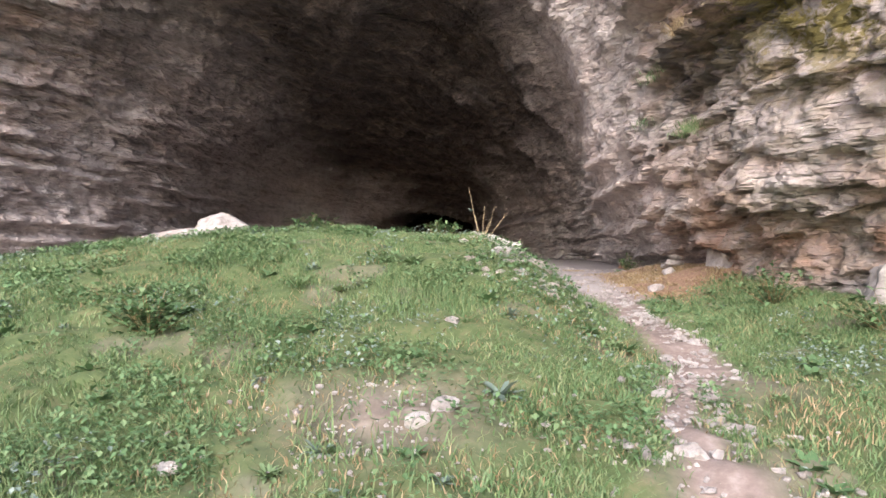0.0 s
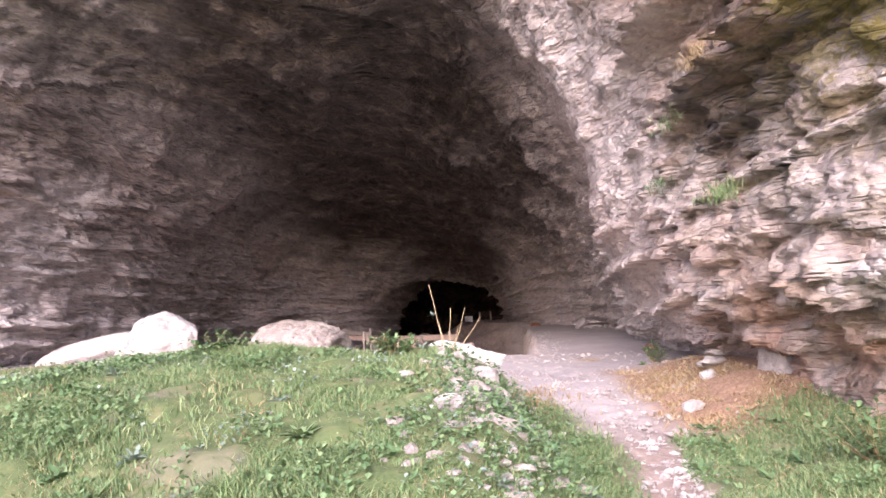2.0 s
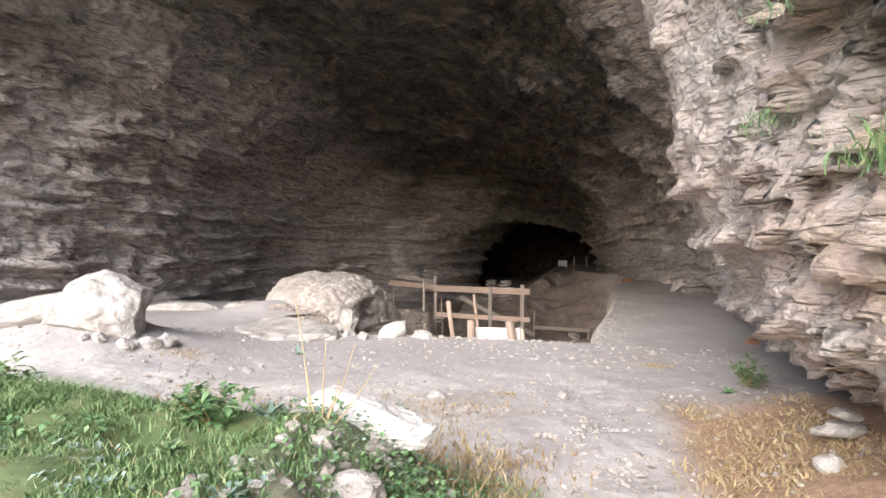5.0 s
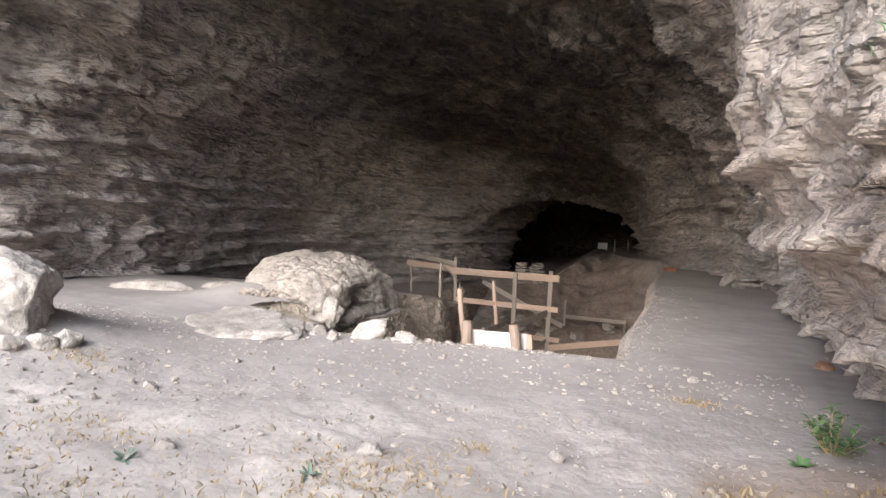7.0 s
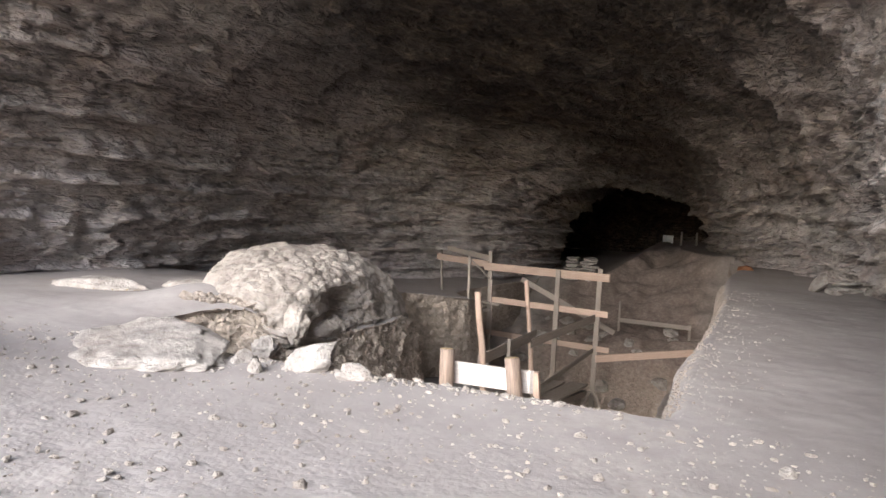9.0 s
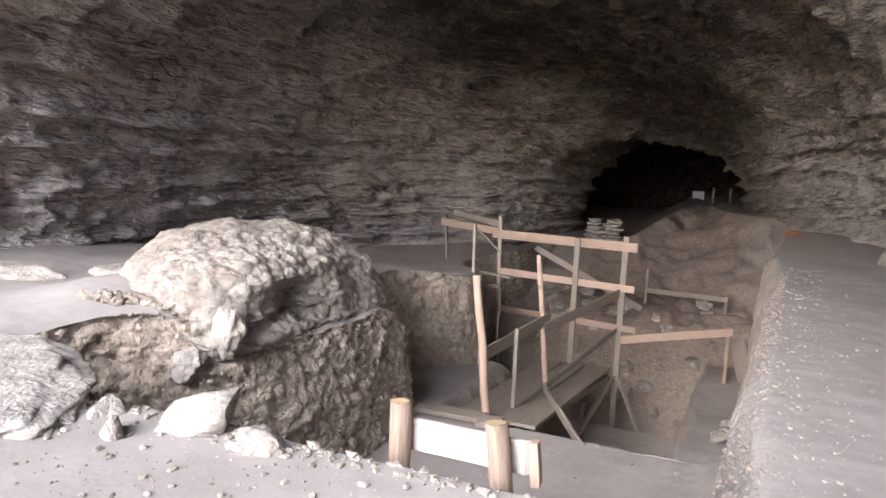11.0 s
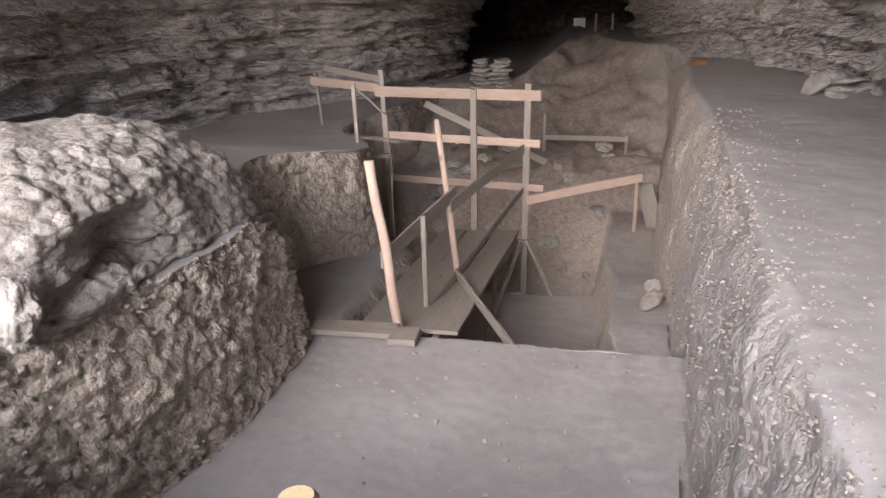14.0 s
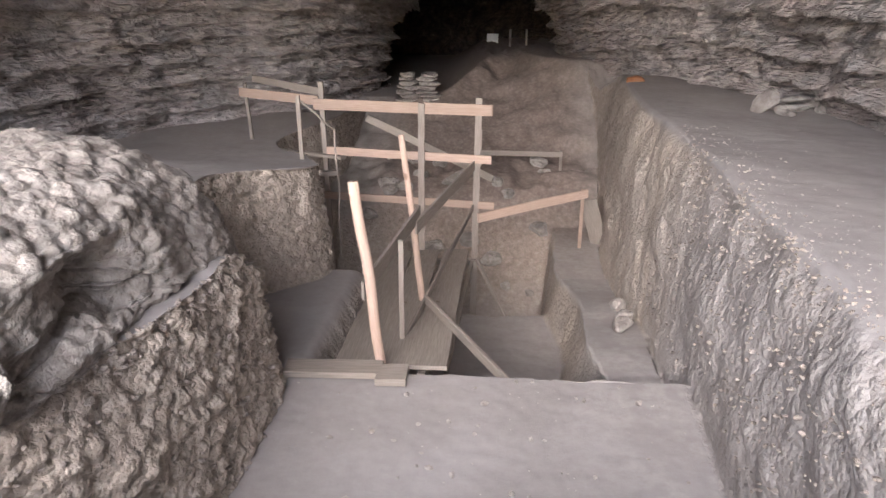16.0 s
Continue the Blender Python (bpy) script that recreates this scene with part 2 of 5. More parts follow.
def stone_material(name, lo, mid, hi, dirt=(0.25, 0.2, 0.17), scale=6.0):
    m, nt, b = nodes_of(name)
    pos = position(nt)
    n = noise_node(nt, pos, scale, 8, 0.68)
    col = ramp(nt, n, [(0.3, lo), (0.5, mid), (0.72, hi)])
    stain = ramp(nt, noise_node(nt, pos, 1.7, 5, 0.6), [(0.45, (0, 0, 0)), (0.7, (1, 1, 1))])
    col = mix(nt, maths(nt, "MULTIPLY", stain, 0.55), col, dirt)
    nt.links.new(col, b.inputs["Base Color"])
    b.inputs["Roughness"].default_value = 0.9
    bump(nt, b, maths(nt, "ADD", n, maths(nt, "MULTIPLY", noise_node(nt, pos, 30, 5, 0.65), 0.5)), 1.0, 0.045)
    return m


def wood_material(name, lo, hi, grey=0.4):
    """Sawn or barked timber with grain along its length, weathered and dusty."""
    m, nt, b = nodes_of(name)
    tc = nt.nodes.new("ShaderNodeTexCoord").outputs["Object"]
    oi = nt.nodes.new("ShaderNodeObjectInfo")
    g = noise_node(nt, tc, 9, 6, 0.65, (9.0, 9.0, 0.5))
    col = ramp(nt, g, [(0.3, lo), (0.7, hi)])
    blot = noise_node(nt, tc, 3.5, 4, 0.6)
    col = mix(nt, maths(nt, "MULTIPLY", blot, grey), col, (0.30, 0.27, 0.245))
    v = nt.nodes.new("ShaderNodeHueSaturation")
    nt.links.new(maths(nt, "ADD", maths(nt, "MULTIPLY", oi.outputs["Random"], 0.35), 0.8), v.inputs["Value"])
    nt.links.new(col, v.inputs["Color"])
    knot = ramp(nt, noise_node(nt, tc, 7, 2, 0.4, (1, 1, 0.6)), [(0.70, (0, 0, 0)), (0.76, (1, 1, 1))])
    col = mix(nt, maths(nt, "MULTIPLY", knot, 0.6), v.outputs[0], (0.14, 0.08, 0.045))
    nt.links.new(col, b.inputs["Base Color"])
    b.inputs["Roughness"].default_value = 0.8
    bump(nt, b, g, 0.35, 0.01)
    return m


ROCK = rock_material()
SOIL = soil_material()
WHITE_STONE = stone_material("white_limestone", (0.24, 0.215, 0.195), (0.46, 0.43, 0.40), (0.66, 0.63, 0.60))
GREY_STONE = stone_material("grey_buff_boulder", (0.25, 0.215, 0.19), (0.42, 0.38, 0.34), (0.60, 0.555, 0.51), (0.28, 0.24, 0.21), 7.0)
FRESH_WOOD = wood_material("fresh_pine", (0.40, 0.27, 0.20), (0.56, 0.42, 0.33), 0.4)
GREY_WOOD = wood_material("dusty_grey_wood", (0.22, 0.18, 0.15), (0.38, 0.33, 0.28), 0.5)
LOG_WOOD = wood_material("peeled_log", (0.17, 0.115, 0.085), (0.42, 0.31, 0.24), 0.4)
PALE_WOOD = wood_material("whitewashed_board", (0.55, 0.50, 0.47), (0.72, 0.68, 0.65), 0.2)

# ---- the cave: one swept vault, cut into left wall, roof and right wall ----
# stations along y; outside the brow the vault opens up and outwards
YS = [2.0, 4.0, 6.0, 7.2, 8.2, 9.2, 11.0, 13.0, 16.0, 20.0, 23.0, 25.5, 27.5, 30.0, 33.0, 36.0, 46.0]
X_LEFT = [-26.0, -20.0, -15.5, -13.0, -11.2, -10.2, -8.9, -7.9, -7.5, -7.3, -6.9, -5.9, -4.3, -3.5, -3.2, -6.0, -7.0]
X_RIGHT = [5.2, 4.2, 3.6, 3.5, 3.55, 3.7, 3.9, 4.0, 4.35, 4.8, 4.7, 4.2, 3.7, 3.1, 2.6, 6.0, 6.0]
APEX = [36.0, 30.0, 22.0, 16.0, 11.0, 8.4, 7.0, 6.5, 6.0, 5.5, 5.1, 4.7, 4.3, 3.7, 3.0, 4.2, 4.0]
MID = [-6.0, -5.0, -4.0, -3.3, -2.8, -2.4, -2.0, -1.7, -1.5, -1.3, -1.1, -0.9, -0.5, -0.2, -0.1, 0.0, 0.0]
P_LEFT, P_RIGHT = 2.5, [8.0, 8.0, 8.0, 8.0, 8.0, 8.0, 7.5, 6.5, 3.6, 2.7, 2.5, 2.4, 2.3, 2.2, 2.1, 2.2, 2.2]
LEAN_IN = [1.3, 1.3, 1.3, 1.4, 1.65, 2.0, 2.3, 1.9, 1.2, 0.7, 0.4, 0.1, 0.0, 0.0, 0.0, 0.0, 0.0]
FOOT = -0.5


def vault(s, y):
    """The bare vault: s runs from 0 (left foot) over the roof (0.5) to 1 (right foot)."""
    a = np.pi * (1 - s)
    c, sn = np.cos(a), np.sin(a)
    h = knots(y, YS, APEX) - FOOT
    xm = knots(y, YS, MID)
    pr = knots(y, YS, P_RIGHT)
    left = xm - (xm - knots(y, YS, X_LEFT)) * np.abs(np.minimum(c, 0)) ** (2 / P_LEFT)
    right = xm + (knots(y, YS, X_RIGHT) - xm) * np.maximum(c, 0) ** (2 / pr)
    zl = FOOT + h * np.abs(sn) ** (2 / P_LEFT)
    zr = FOOT + h * np.abs(sn) ** (2 / pr)
    z = np.where(c < 0, zl, zr)
    x = np.where(c < 0, left, right)
    lean = knots(y, YS, LEAN_IN) * (1 - np.exp(-np.maximum(z - 1, 0) / 2.2))
    x = np.where(c < 0, x, x - lean * np.clip(c * 3, 0, 1))
    return np.stack([x, y + 0 * s, z], -1)


def ledges(h, seed):
    """Bedding: a saw of thick and thin beds with hard, proud edges."""
    k = np.floor(h)
    f = h - k
    proud = _hash(k, k * 0, k * 0, seed)
    return proud * sstep(0.0, 0.12, f) * sstep(1.0, 0.8, f) + 0.35 * f - 0.6 * (1 - sstep(0.0, 0.07, f))


def rough_rock(P, y_outside):
    """Displaces the vault: big swells, bedding ledges, knobbly detail."""
    N = grid_normals(P)
    x, y, z = P[..., 0], P[..., 1], P[..., 2]
    roofy = np.clip(-N[..., 2], 0, 1) if N[..., 2].mean() < 0 else np.clip(np.abs(N[..., 2]), 0, 1)
    warp = 0.5 * fbm(x * 0.25, y * 0.25, z * 0.25, 3, 11)
    swell = 0.17 * fbm(x * 0.45, y * 0.45, z * 0.5, 3, 3)
    right = sstep(0.0, 2.0, x)
    out = sstep(10.5, 8.0, y) * right
    # beds rise gently towards the mouth on the right-hand cliff
    dip = np.where(right > 0, z - 0.09 * (8 - y) * right, z + 0.03 * y)
    hh = dip + warp * (0.22 + 0.2 * out) + 0.10 * fbm(x * 1.2, y * 1.2, z * 0.6, 2, 21)
    thick = hh * (3.4 + 1.2 * out)
    joint = np.floor(y * 1.5 + x * 0.9 + 2.0 * _hash(np.floor(thick), 0 * x, 0 * x, 77) + 0.35 * fbm(x * 2, y * 2, z * 2, 2, 79))
    beds = ledges(thick, 5) * (0.065 + 0.03 * out) + ledges(hh * 1.1 + 3.3, 7) * (0.10 + 0.09 * out)
    blocks = _hash(joint, np.floor(thick), 0 * x, 9) * (0.02 + 0.05 * out)
    pits = -0.10 * sstep(0.25, 0.75, fbm(x * 1.9, y * 1.9, z * 3.0, 3, 15))
    smooth_nose = 1 - 0.78 * right * sstep(8.3, 9.8, y) * sstep(17, 15, y)
    knob = 0.06 * smooth_nose * fbm(x * 2.4, y * 2.4, z * 4.4, 5, 13, 0.6) + 0.03 * np.abs(fbm(x * 5.5, y * 5.5, z * 8, 2, 17)) + pits
    wall = 1 - 0.75 * sstep(0.55, 0.9, roofy)
    # thin, deep partings low on the walls, and laminated beds at the back
    left_side = sstep(-2.5, -4.5, x)
    low = np.maximum(sstep(3.6, 2.4, z), left_side * sstep(5.6, 4.6, z)) * (1 - out)
    part_h = z + 0.06 * fbm(x * 0.7, y * 0.7, z * 0.3, 3, 25)
    crack_at = sstep(0.2, 0.02, np.abs(part_h * 2.1 - np.round(part_h * 2.1) + 0.18 * _hash(np.round(part_h * 2.1), 0 * x, 0 * x, 27)))
    gaps = sstep(-0.6, 0.0, fbm(x * 0.8, y * 0.8, np.round(part_h * 2.1) * 3.0, 2, 29))
    crevice = -0.22 * crack_at * gaps * low
    lam = ledges(part_h * 6.5, 35) * 0.045 * right * sstep(16, 19, y) * sstep(3.2, 2.2, z) + (ledges(part_h * 3.1, 36) * 0.06 + ledges(part_h * 7.3, 38) * 0.025) * left_side * sstep(5.2, 4.2, z)
    # blocks broken out of the beds, large and small, with open joints between
    wx, wy = 0.25 * fbm(x * 1.1, y * 1.1, z * 1.1, 2, 101), 0.25 * fbm(x * 1.1, y * 1.1, z * 1.1, 2, 103)
    _, gap1, own1 = cells(x * 0.9 + wx, y * 0.75 + wy, hh * 3.4, 105)
    near1, gap2, own2 = cells(x * 2.8 + wx, y * 2.3 + wy, hh * 7.0, 109)
    crag = (0.8 + 0.15 * out) * smooth_nose
    broken = crag * (0.055 * own1 - 0.06 * (1 - sstep(0.02, 0.16, gap1)) + 0.03 * own2 - 0.03 * near1 - 0.02 * (1 - sstep(0.02, 0.2, gap2)))
    d = swell + (beds + blocks) * wall * smooth_nose + knob * (1 + 0.3 * out) + crevice + lam - 0.05 * right + broken * (0.5 + 0.5 * wall)
    # roof: long ledges that run slantwise into the cave
    across = 0.77 * x - 0.64 * y + 0.55 * warp
    flake = (ledges(across * 0.8, 31) * 0.20 + ledges(across * 2.3 + 0.4 * fbm(x * 0.6, y * 0.6, z, 2, 33), 37) * 0.08) * sstep(0.35, 0.75, roofy)
    return P + N * (d + flake)[..., None]


def y_rows():
    segs = [(2.0, 4.5, 0.1), (4.5, 11.0, 0.036), (11.0, 18.0, 0.055), (18.0, 34.0, 0.085), (34.0, 46.0, 0.3)]
    out = []
    for a, b_, st in segs:
        out += list(np.arange(a, b_ - 1e-6, st))
    return np.array(out + [46.0])


def right_cut(y):
    """The height at which the right wall gives way to the roof."""
    h = knots(y, YS, APEX) - FOOT
    return FOOT + np.minimum(0.80 * h, 8.5)


def right_wall_points(n):
    """The right wall by height, so that its beds are sampled evenly."""
    yr = y_rows()
    t = np.linspace(0, 1, n) ** 1.25
    T, Y = np.meshgrid(t, yr)
    h = knots(Y, YS, APEX) - FOOT
    z = FOOT + T * (right_cut(Y) - FOOT)
    pr, xm = knots(Y, YS, P_RIGHT), knots(Y, YS, MID)
    x = xm + (knots(Y, YS, X_RIGHT) - xm) * (1 - ((z - FOOT) / h) ** pr) ** (1 / pr)
    x = x - knots(Y, YS, LEAN_IN) * (1 - np.exp(-np.maximum(z - 1, 0) / 2.2))
    return np.stack([x, Y, z], -1)[:, ::-1]


def cave_piece(name, P, label, kind_name):
    P = rough_rock(P, 9.0)
    x, y, z = P[..., 0], P[..., 1], P[..., 2]
    apex = knots(y, YS, APEX)
    roof = sstep(0.68, 0.92, (z - FOOT) / (apex - FOOT))
    left = sstep(-3.5, -6.0, x)
    right = sstep(0.5, 2.0, x)
    stain = 0.05 * left * sstep(2.4, 4.2, z) + 0.1 * roof
    stain = stain + 1.3 * right * np.exp(-(((z - 3.6 - 0.16 * (7 - y)) / 0.6) ** 2)) * sstep(8.6, 7.2, y)
    stain = stain + 0.3 * np.exp(-(((y - 20.8) / 0.8) ** 2)) * left + 0.28 * left * sstep(15.5, 12.5, y)
    rust = 0.75 * right * sstep(2.4, 1.0, z) * sstep(10.5, 8.0, y) + 0.35 * right * sstep(10, 7, y) + (0.35 * left * sstep(13, 11, y) + 0.15) * (1 - roof)
    lichen = right * sstep(7.0, 5.2, y) * sstep(2.3, 3.2, z) + 0.2 * right * sstep(9, 7, y)
    # weight of brown roof rock with painted shade, growing with height
    brown_shade = 0.92 * sstep(0.55, 0.98, (z - FOOT) / (apex - FOOT) + 0.12 * fbm(x * 0.5, y * 0.5, z * 0.5, 3, 95)) * sstep(7.5, 9.5, y) * (1 - 0.85 * right * sstep(15.5, 13, y)) * (1 - 0.55 * left)
    # darkness of the inner passage, put into the rock colour
    brown_shade = np.maximum(brown_shade, 0.75 * sstep(27.5, 32.5, y))
    me = grid_mesh(name, P, flip=False, attrs={"stain": stain, "rust": rust, "lichen": lichen, "roof": brown_shade, "cliff": right * sstep(16, 12, y)})
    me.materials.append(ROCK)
    return tagged(new(name, me), label, kind_name, kind="structure")


def vault_points(s0, s1, n):
    """Part of the vault; s1 may be None: to the top of the right wall."""
    yr = y_rows()
    T, Y = np.meshgrid(np.linspace(0, 1, n), yr)
    if s1 is None:
        h, pr = knots(Y, YS, APEX) - FOOT, knots(Y, YS, P_RIGHT)
        a = np.arcsin(((right_cut(Y) - 0.03 - FOOT) / h) ** (pr / 2))
        end = 1 - a / np.pi
    else:
        end = s1 + 0 * Y
    return vault(s0 + (end - s0) * T, Y)


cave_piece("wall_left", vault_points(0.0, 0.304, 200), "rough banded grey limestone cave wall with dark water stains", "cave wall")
cave_piece("ceiling", vault_points(0.302, None, 230), "low vault of flaking brown limestone, darkened further by painted shade", "cave ceiling")
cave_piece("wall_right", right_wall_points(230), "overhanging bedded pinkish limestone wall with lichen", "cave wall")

# ---- the ground: turf slope, mound, dusty floor and the dug pit, one sheet ----
PIT_Y0 = 13.34
STEP1, STEP2, PIT_Y1 = 17.9, 22.55, 25.2


def left_edge(y):
    return knots(y, [12.0, 13.3, 14.2, 14.9, 15.6, 17.0, 17.7, 18.7, 19.7, 20.5, 22.0, 23.5, 27.0], [-3.0, -3.0, -2.9, -2.2, -1.92, -1.78, -1.85, -2.8, -2.75, -2.15, -2.5, -3.4, -3.0])


def right_edge(y):
    return knots(y, [12.0, 13.4, 15.0, 17.0, 20.0, 23.0, 25.7, 28.0], [1.42, 1.45, 1.5, 1.68, 1.9, 2.0, 2.3, 2.6])


def upper(x, y):
    """The surface before digging."""
    z = knots(y, [-60, -20, -5, 0, 1.5, 3.0, 5.0, 7.0, 9.0, 12.0, 60], [-14, -5.2, -1.4, -0.08, 0.26, 0.58, 0.70, 0.84, 0.93, 0.95, 0.95])
    mound = 0.66 * sstep(1.45, 0.45, x + 0.12 * np.sin(y * 2.1)) * sstep(2.2, 6.6, y) * sstep(8.6, 7.15, y + 0.1 * x)
    mound = mound * (0.45 + 0.55 * sstep(-5.5, -1.0, x))
    z = z + mound
    z = z + 0.25 * sstep(2.3, 3.4, x) * sstep(2.0, 5.0, y) * sstep(12.0, 9.0, y)
    # shelf on the left sinks towards the back, the back rises to the inner mouth
    z = z - sstep(16.0, 24.5, y) * 0.9 * sstep(0.5, -1.5, x)
    z = z - 0.6 * sstep(16.6, 17.8, y) * sstep(19.4, 18.2, y) * sstep(-3.3, -2.2, x) * sstep(0.0, -1.0, x)
    z = z + 0.40 * np.exp(-(((x + 3.9) / 1.15) ** 2) - ((y - 11.1) / 1.1) ** 2)
    z = z + sstep(-3.0, -5.5, x) * 0.35 * sstep(9.5, 12.5, y) * sstep(16, 13, y) * 0.3
    # the earth under the great boulder has crumbled back
    z = z + 0.27 * np.exp(-(((x + 3.35) / 0.85) ** 2) - ((y - 14.95) / 0.75) ** 2)
    z = z - 0.26 * sstep(-2.6, -2.3, x) * sstep(-0.5, -1.2, x) * sstep(14.4, 14.9, y) * sstep(17.3, 16.5, y)
    return z


def dug(x, y):
    """The pit's floor."""
    lv1 = -0.72 + 1.0 * sstep(-1.6, -3.0, x) * sstep(15.2, 14.4, y) + 0.25 * sstep(14.0, 13.4, y) * sstep(0.5, -1.5, x)
    lv2 = -2.35 + 0.25 * sstep(22.5, 18.0, y)
    right = sstep(0.98, 1.22, x + 0.08 * np.sin(y * 1.7))
    lv2 = lv2 + right * (0.95 - 0.35 * sstep(19, 24, y))
    lv2 = lv2 + 1.3 * sstep(-1.05, -1.75, x) * sstep(22.6, 20.8, y)
    lv3 = -3.5 + right * 1.75
    z = lv1 + (lv2 - lv1) * sstep(STEP1 - 0.05, STEP1 + 0.05, y)
    z = z + (lv3 - z) * sstep(STEP2 - 0.06, STEP2 + 0.06, y)
    back = knots(y, [22.0, 24.6, 25.4, 27.5, 30.0, 32.0, 36.0], [-3.5, -3.0, -1.6, -0.9, 0.0, 0.75, 0.8])
    return np.maximum(z, back + 0.9 * sstep(0.7, 2.4, x) * sstep(27, 31.5, y) * sstep(38, 34, y) + (0.12 * vnoise(x * 1.1, y * 1.1, 0 * x, 71) + 0.07 * fbm(x * 2.6, y * 2.6, 0 * x, 3, 73)) * sstep(23.5, 26, y)) - 0.55 * np.exp(-(((x - 0.35) / 0.38) ** 2) - ((y - 32.2) / 0.7) ** 2)


SHOULDER = 0.36


def ground_z(x, y):
    x, y = np.asarray(x, float), np.asarray(y, float)
    w = 0.07
    inside = sstep(PIT_Y0 - w, PIT_Y0 + w, y) * sstep(left_edge(y) - w, left_edge(y) + w, x) * np.clip((right_edge(y) + SHOULDER - x) / (SHOULDER + w), 0, 1) ** 2.6
    inside = np.maximum(inside, sstep(27.0, 31.0, y))
    up = upper(x, y)
    return up + (np.minimum(dug(x, y), up) - up) * np.where(y > 27.0, np.maximum(inside, 0), inside)


def spread(a, b_, n):
    return list(np.linspace(a, b_, n, endpoint=False))


def path_x(y):
    return knots(y, [-5, 0, 2.7, 5.0, 7.0, 9.2, 12], [0.6, 0.9, 1.15, 1.8, 1.85, 1.7, 1.4])


def turf_masks(x, y):
    """Where turf, the trodden path and dry litter lie."""
    grassy = sstep(9.6, 8.3, y + 0.5 * fbm(x * 0.7, y * 0.7, 0 * x, 3, 61) + 0.9 * sstep(-2.0, 0.6, x)) * sstep(1.75, 1.35, x + 0.25 * fbm(x, y, 0 * x, 2, 63))
    wob = 0.12 * fbm(x * 1.5, y * 1.5, 0 * x, 2, 69)
    width = 0.12 + 0.17 * sstep(4.0, 1.0, y) + 0.5 * sstep(7.0, 9.0, y)
    path = np.exp(-(((x - path_x(y) + wob) / width) ** 2)) * sstep(-1, 0.5, y)
    rightturf = sstep(1.7, 2.0, x) * sstep(7.8, 6.6, y + 0.5 * fbm(x * 1.5, y * 1.5, 0 * x, 2, 73))
    litter = sstep(2.0, 2.4, x + 0.2 * wob) * sstep(6.4, 7.4, y) * sstep(10.8, 9.6, y + 1.5 * wob)
    bare = 0.85 * np.exp(-(((x + 0.15) / 0.42) ** 2) - ((y - 3.05) / 0.32) ** 2) + 0.6 * np.exp(-(((x - 0.62) / 0.22) ** 2) - ((y - 6.6) / 0.9) ** 2)
    bare = bare + 0.7 * np.exp(-(((x + 1.2) / 0.35) ** 2) - ((y - 1.9) / 0.25) ** 2)
    bare = bare + 0.35 * sstep(0.55, 0.95, fbm(x * 1.6, y * 1.6, 0 * x, 4, 93, 0.65)) * sstep(6.8, 5.5, y)
    turf = np.clip(np.maximum(np.maximum(grassy, rightturf), sstep(4.5, 3.0, y)) - 1.15 * path - bare, 0, 1)
    return turf, path, litter


def surface(x, y):
    """The ground outside the pit, with its small unevenness."""
    x, y = np.asarray(x, float), np.asarray(y, float)
    z = ground_z(x, y)
    d = 0.02 * fbm(x * 0.8, y * 0.8, z * 0.8, 2, 41)
    return z + d + sstep(9.5, 7.0, y) * 0.05 * fbm(x * 0.9, y * 0.9, 0 * x, 3, 47)


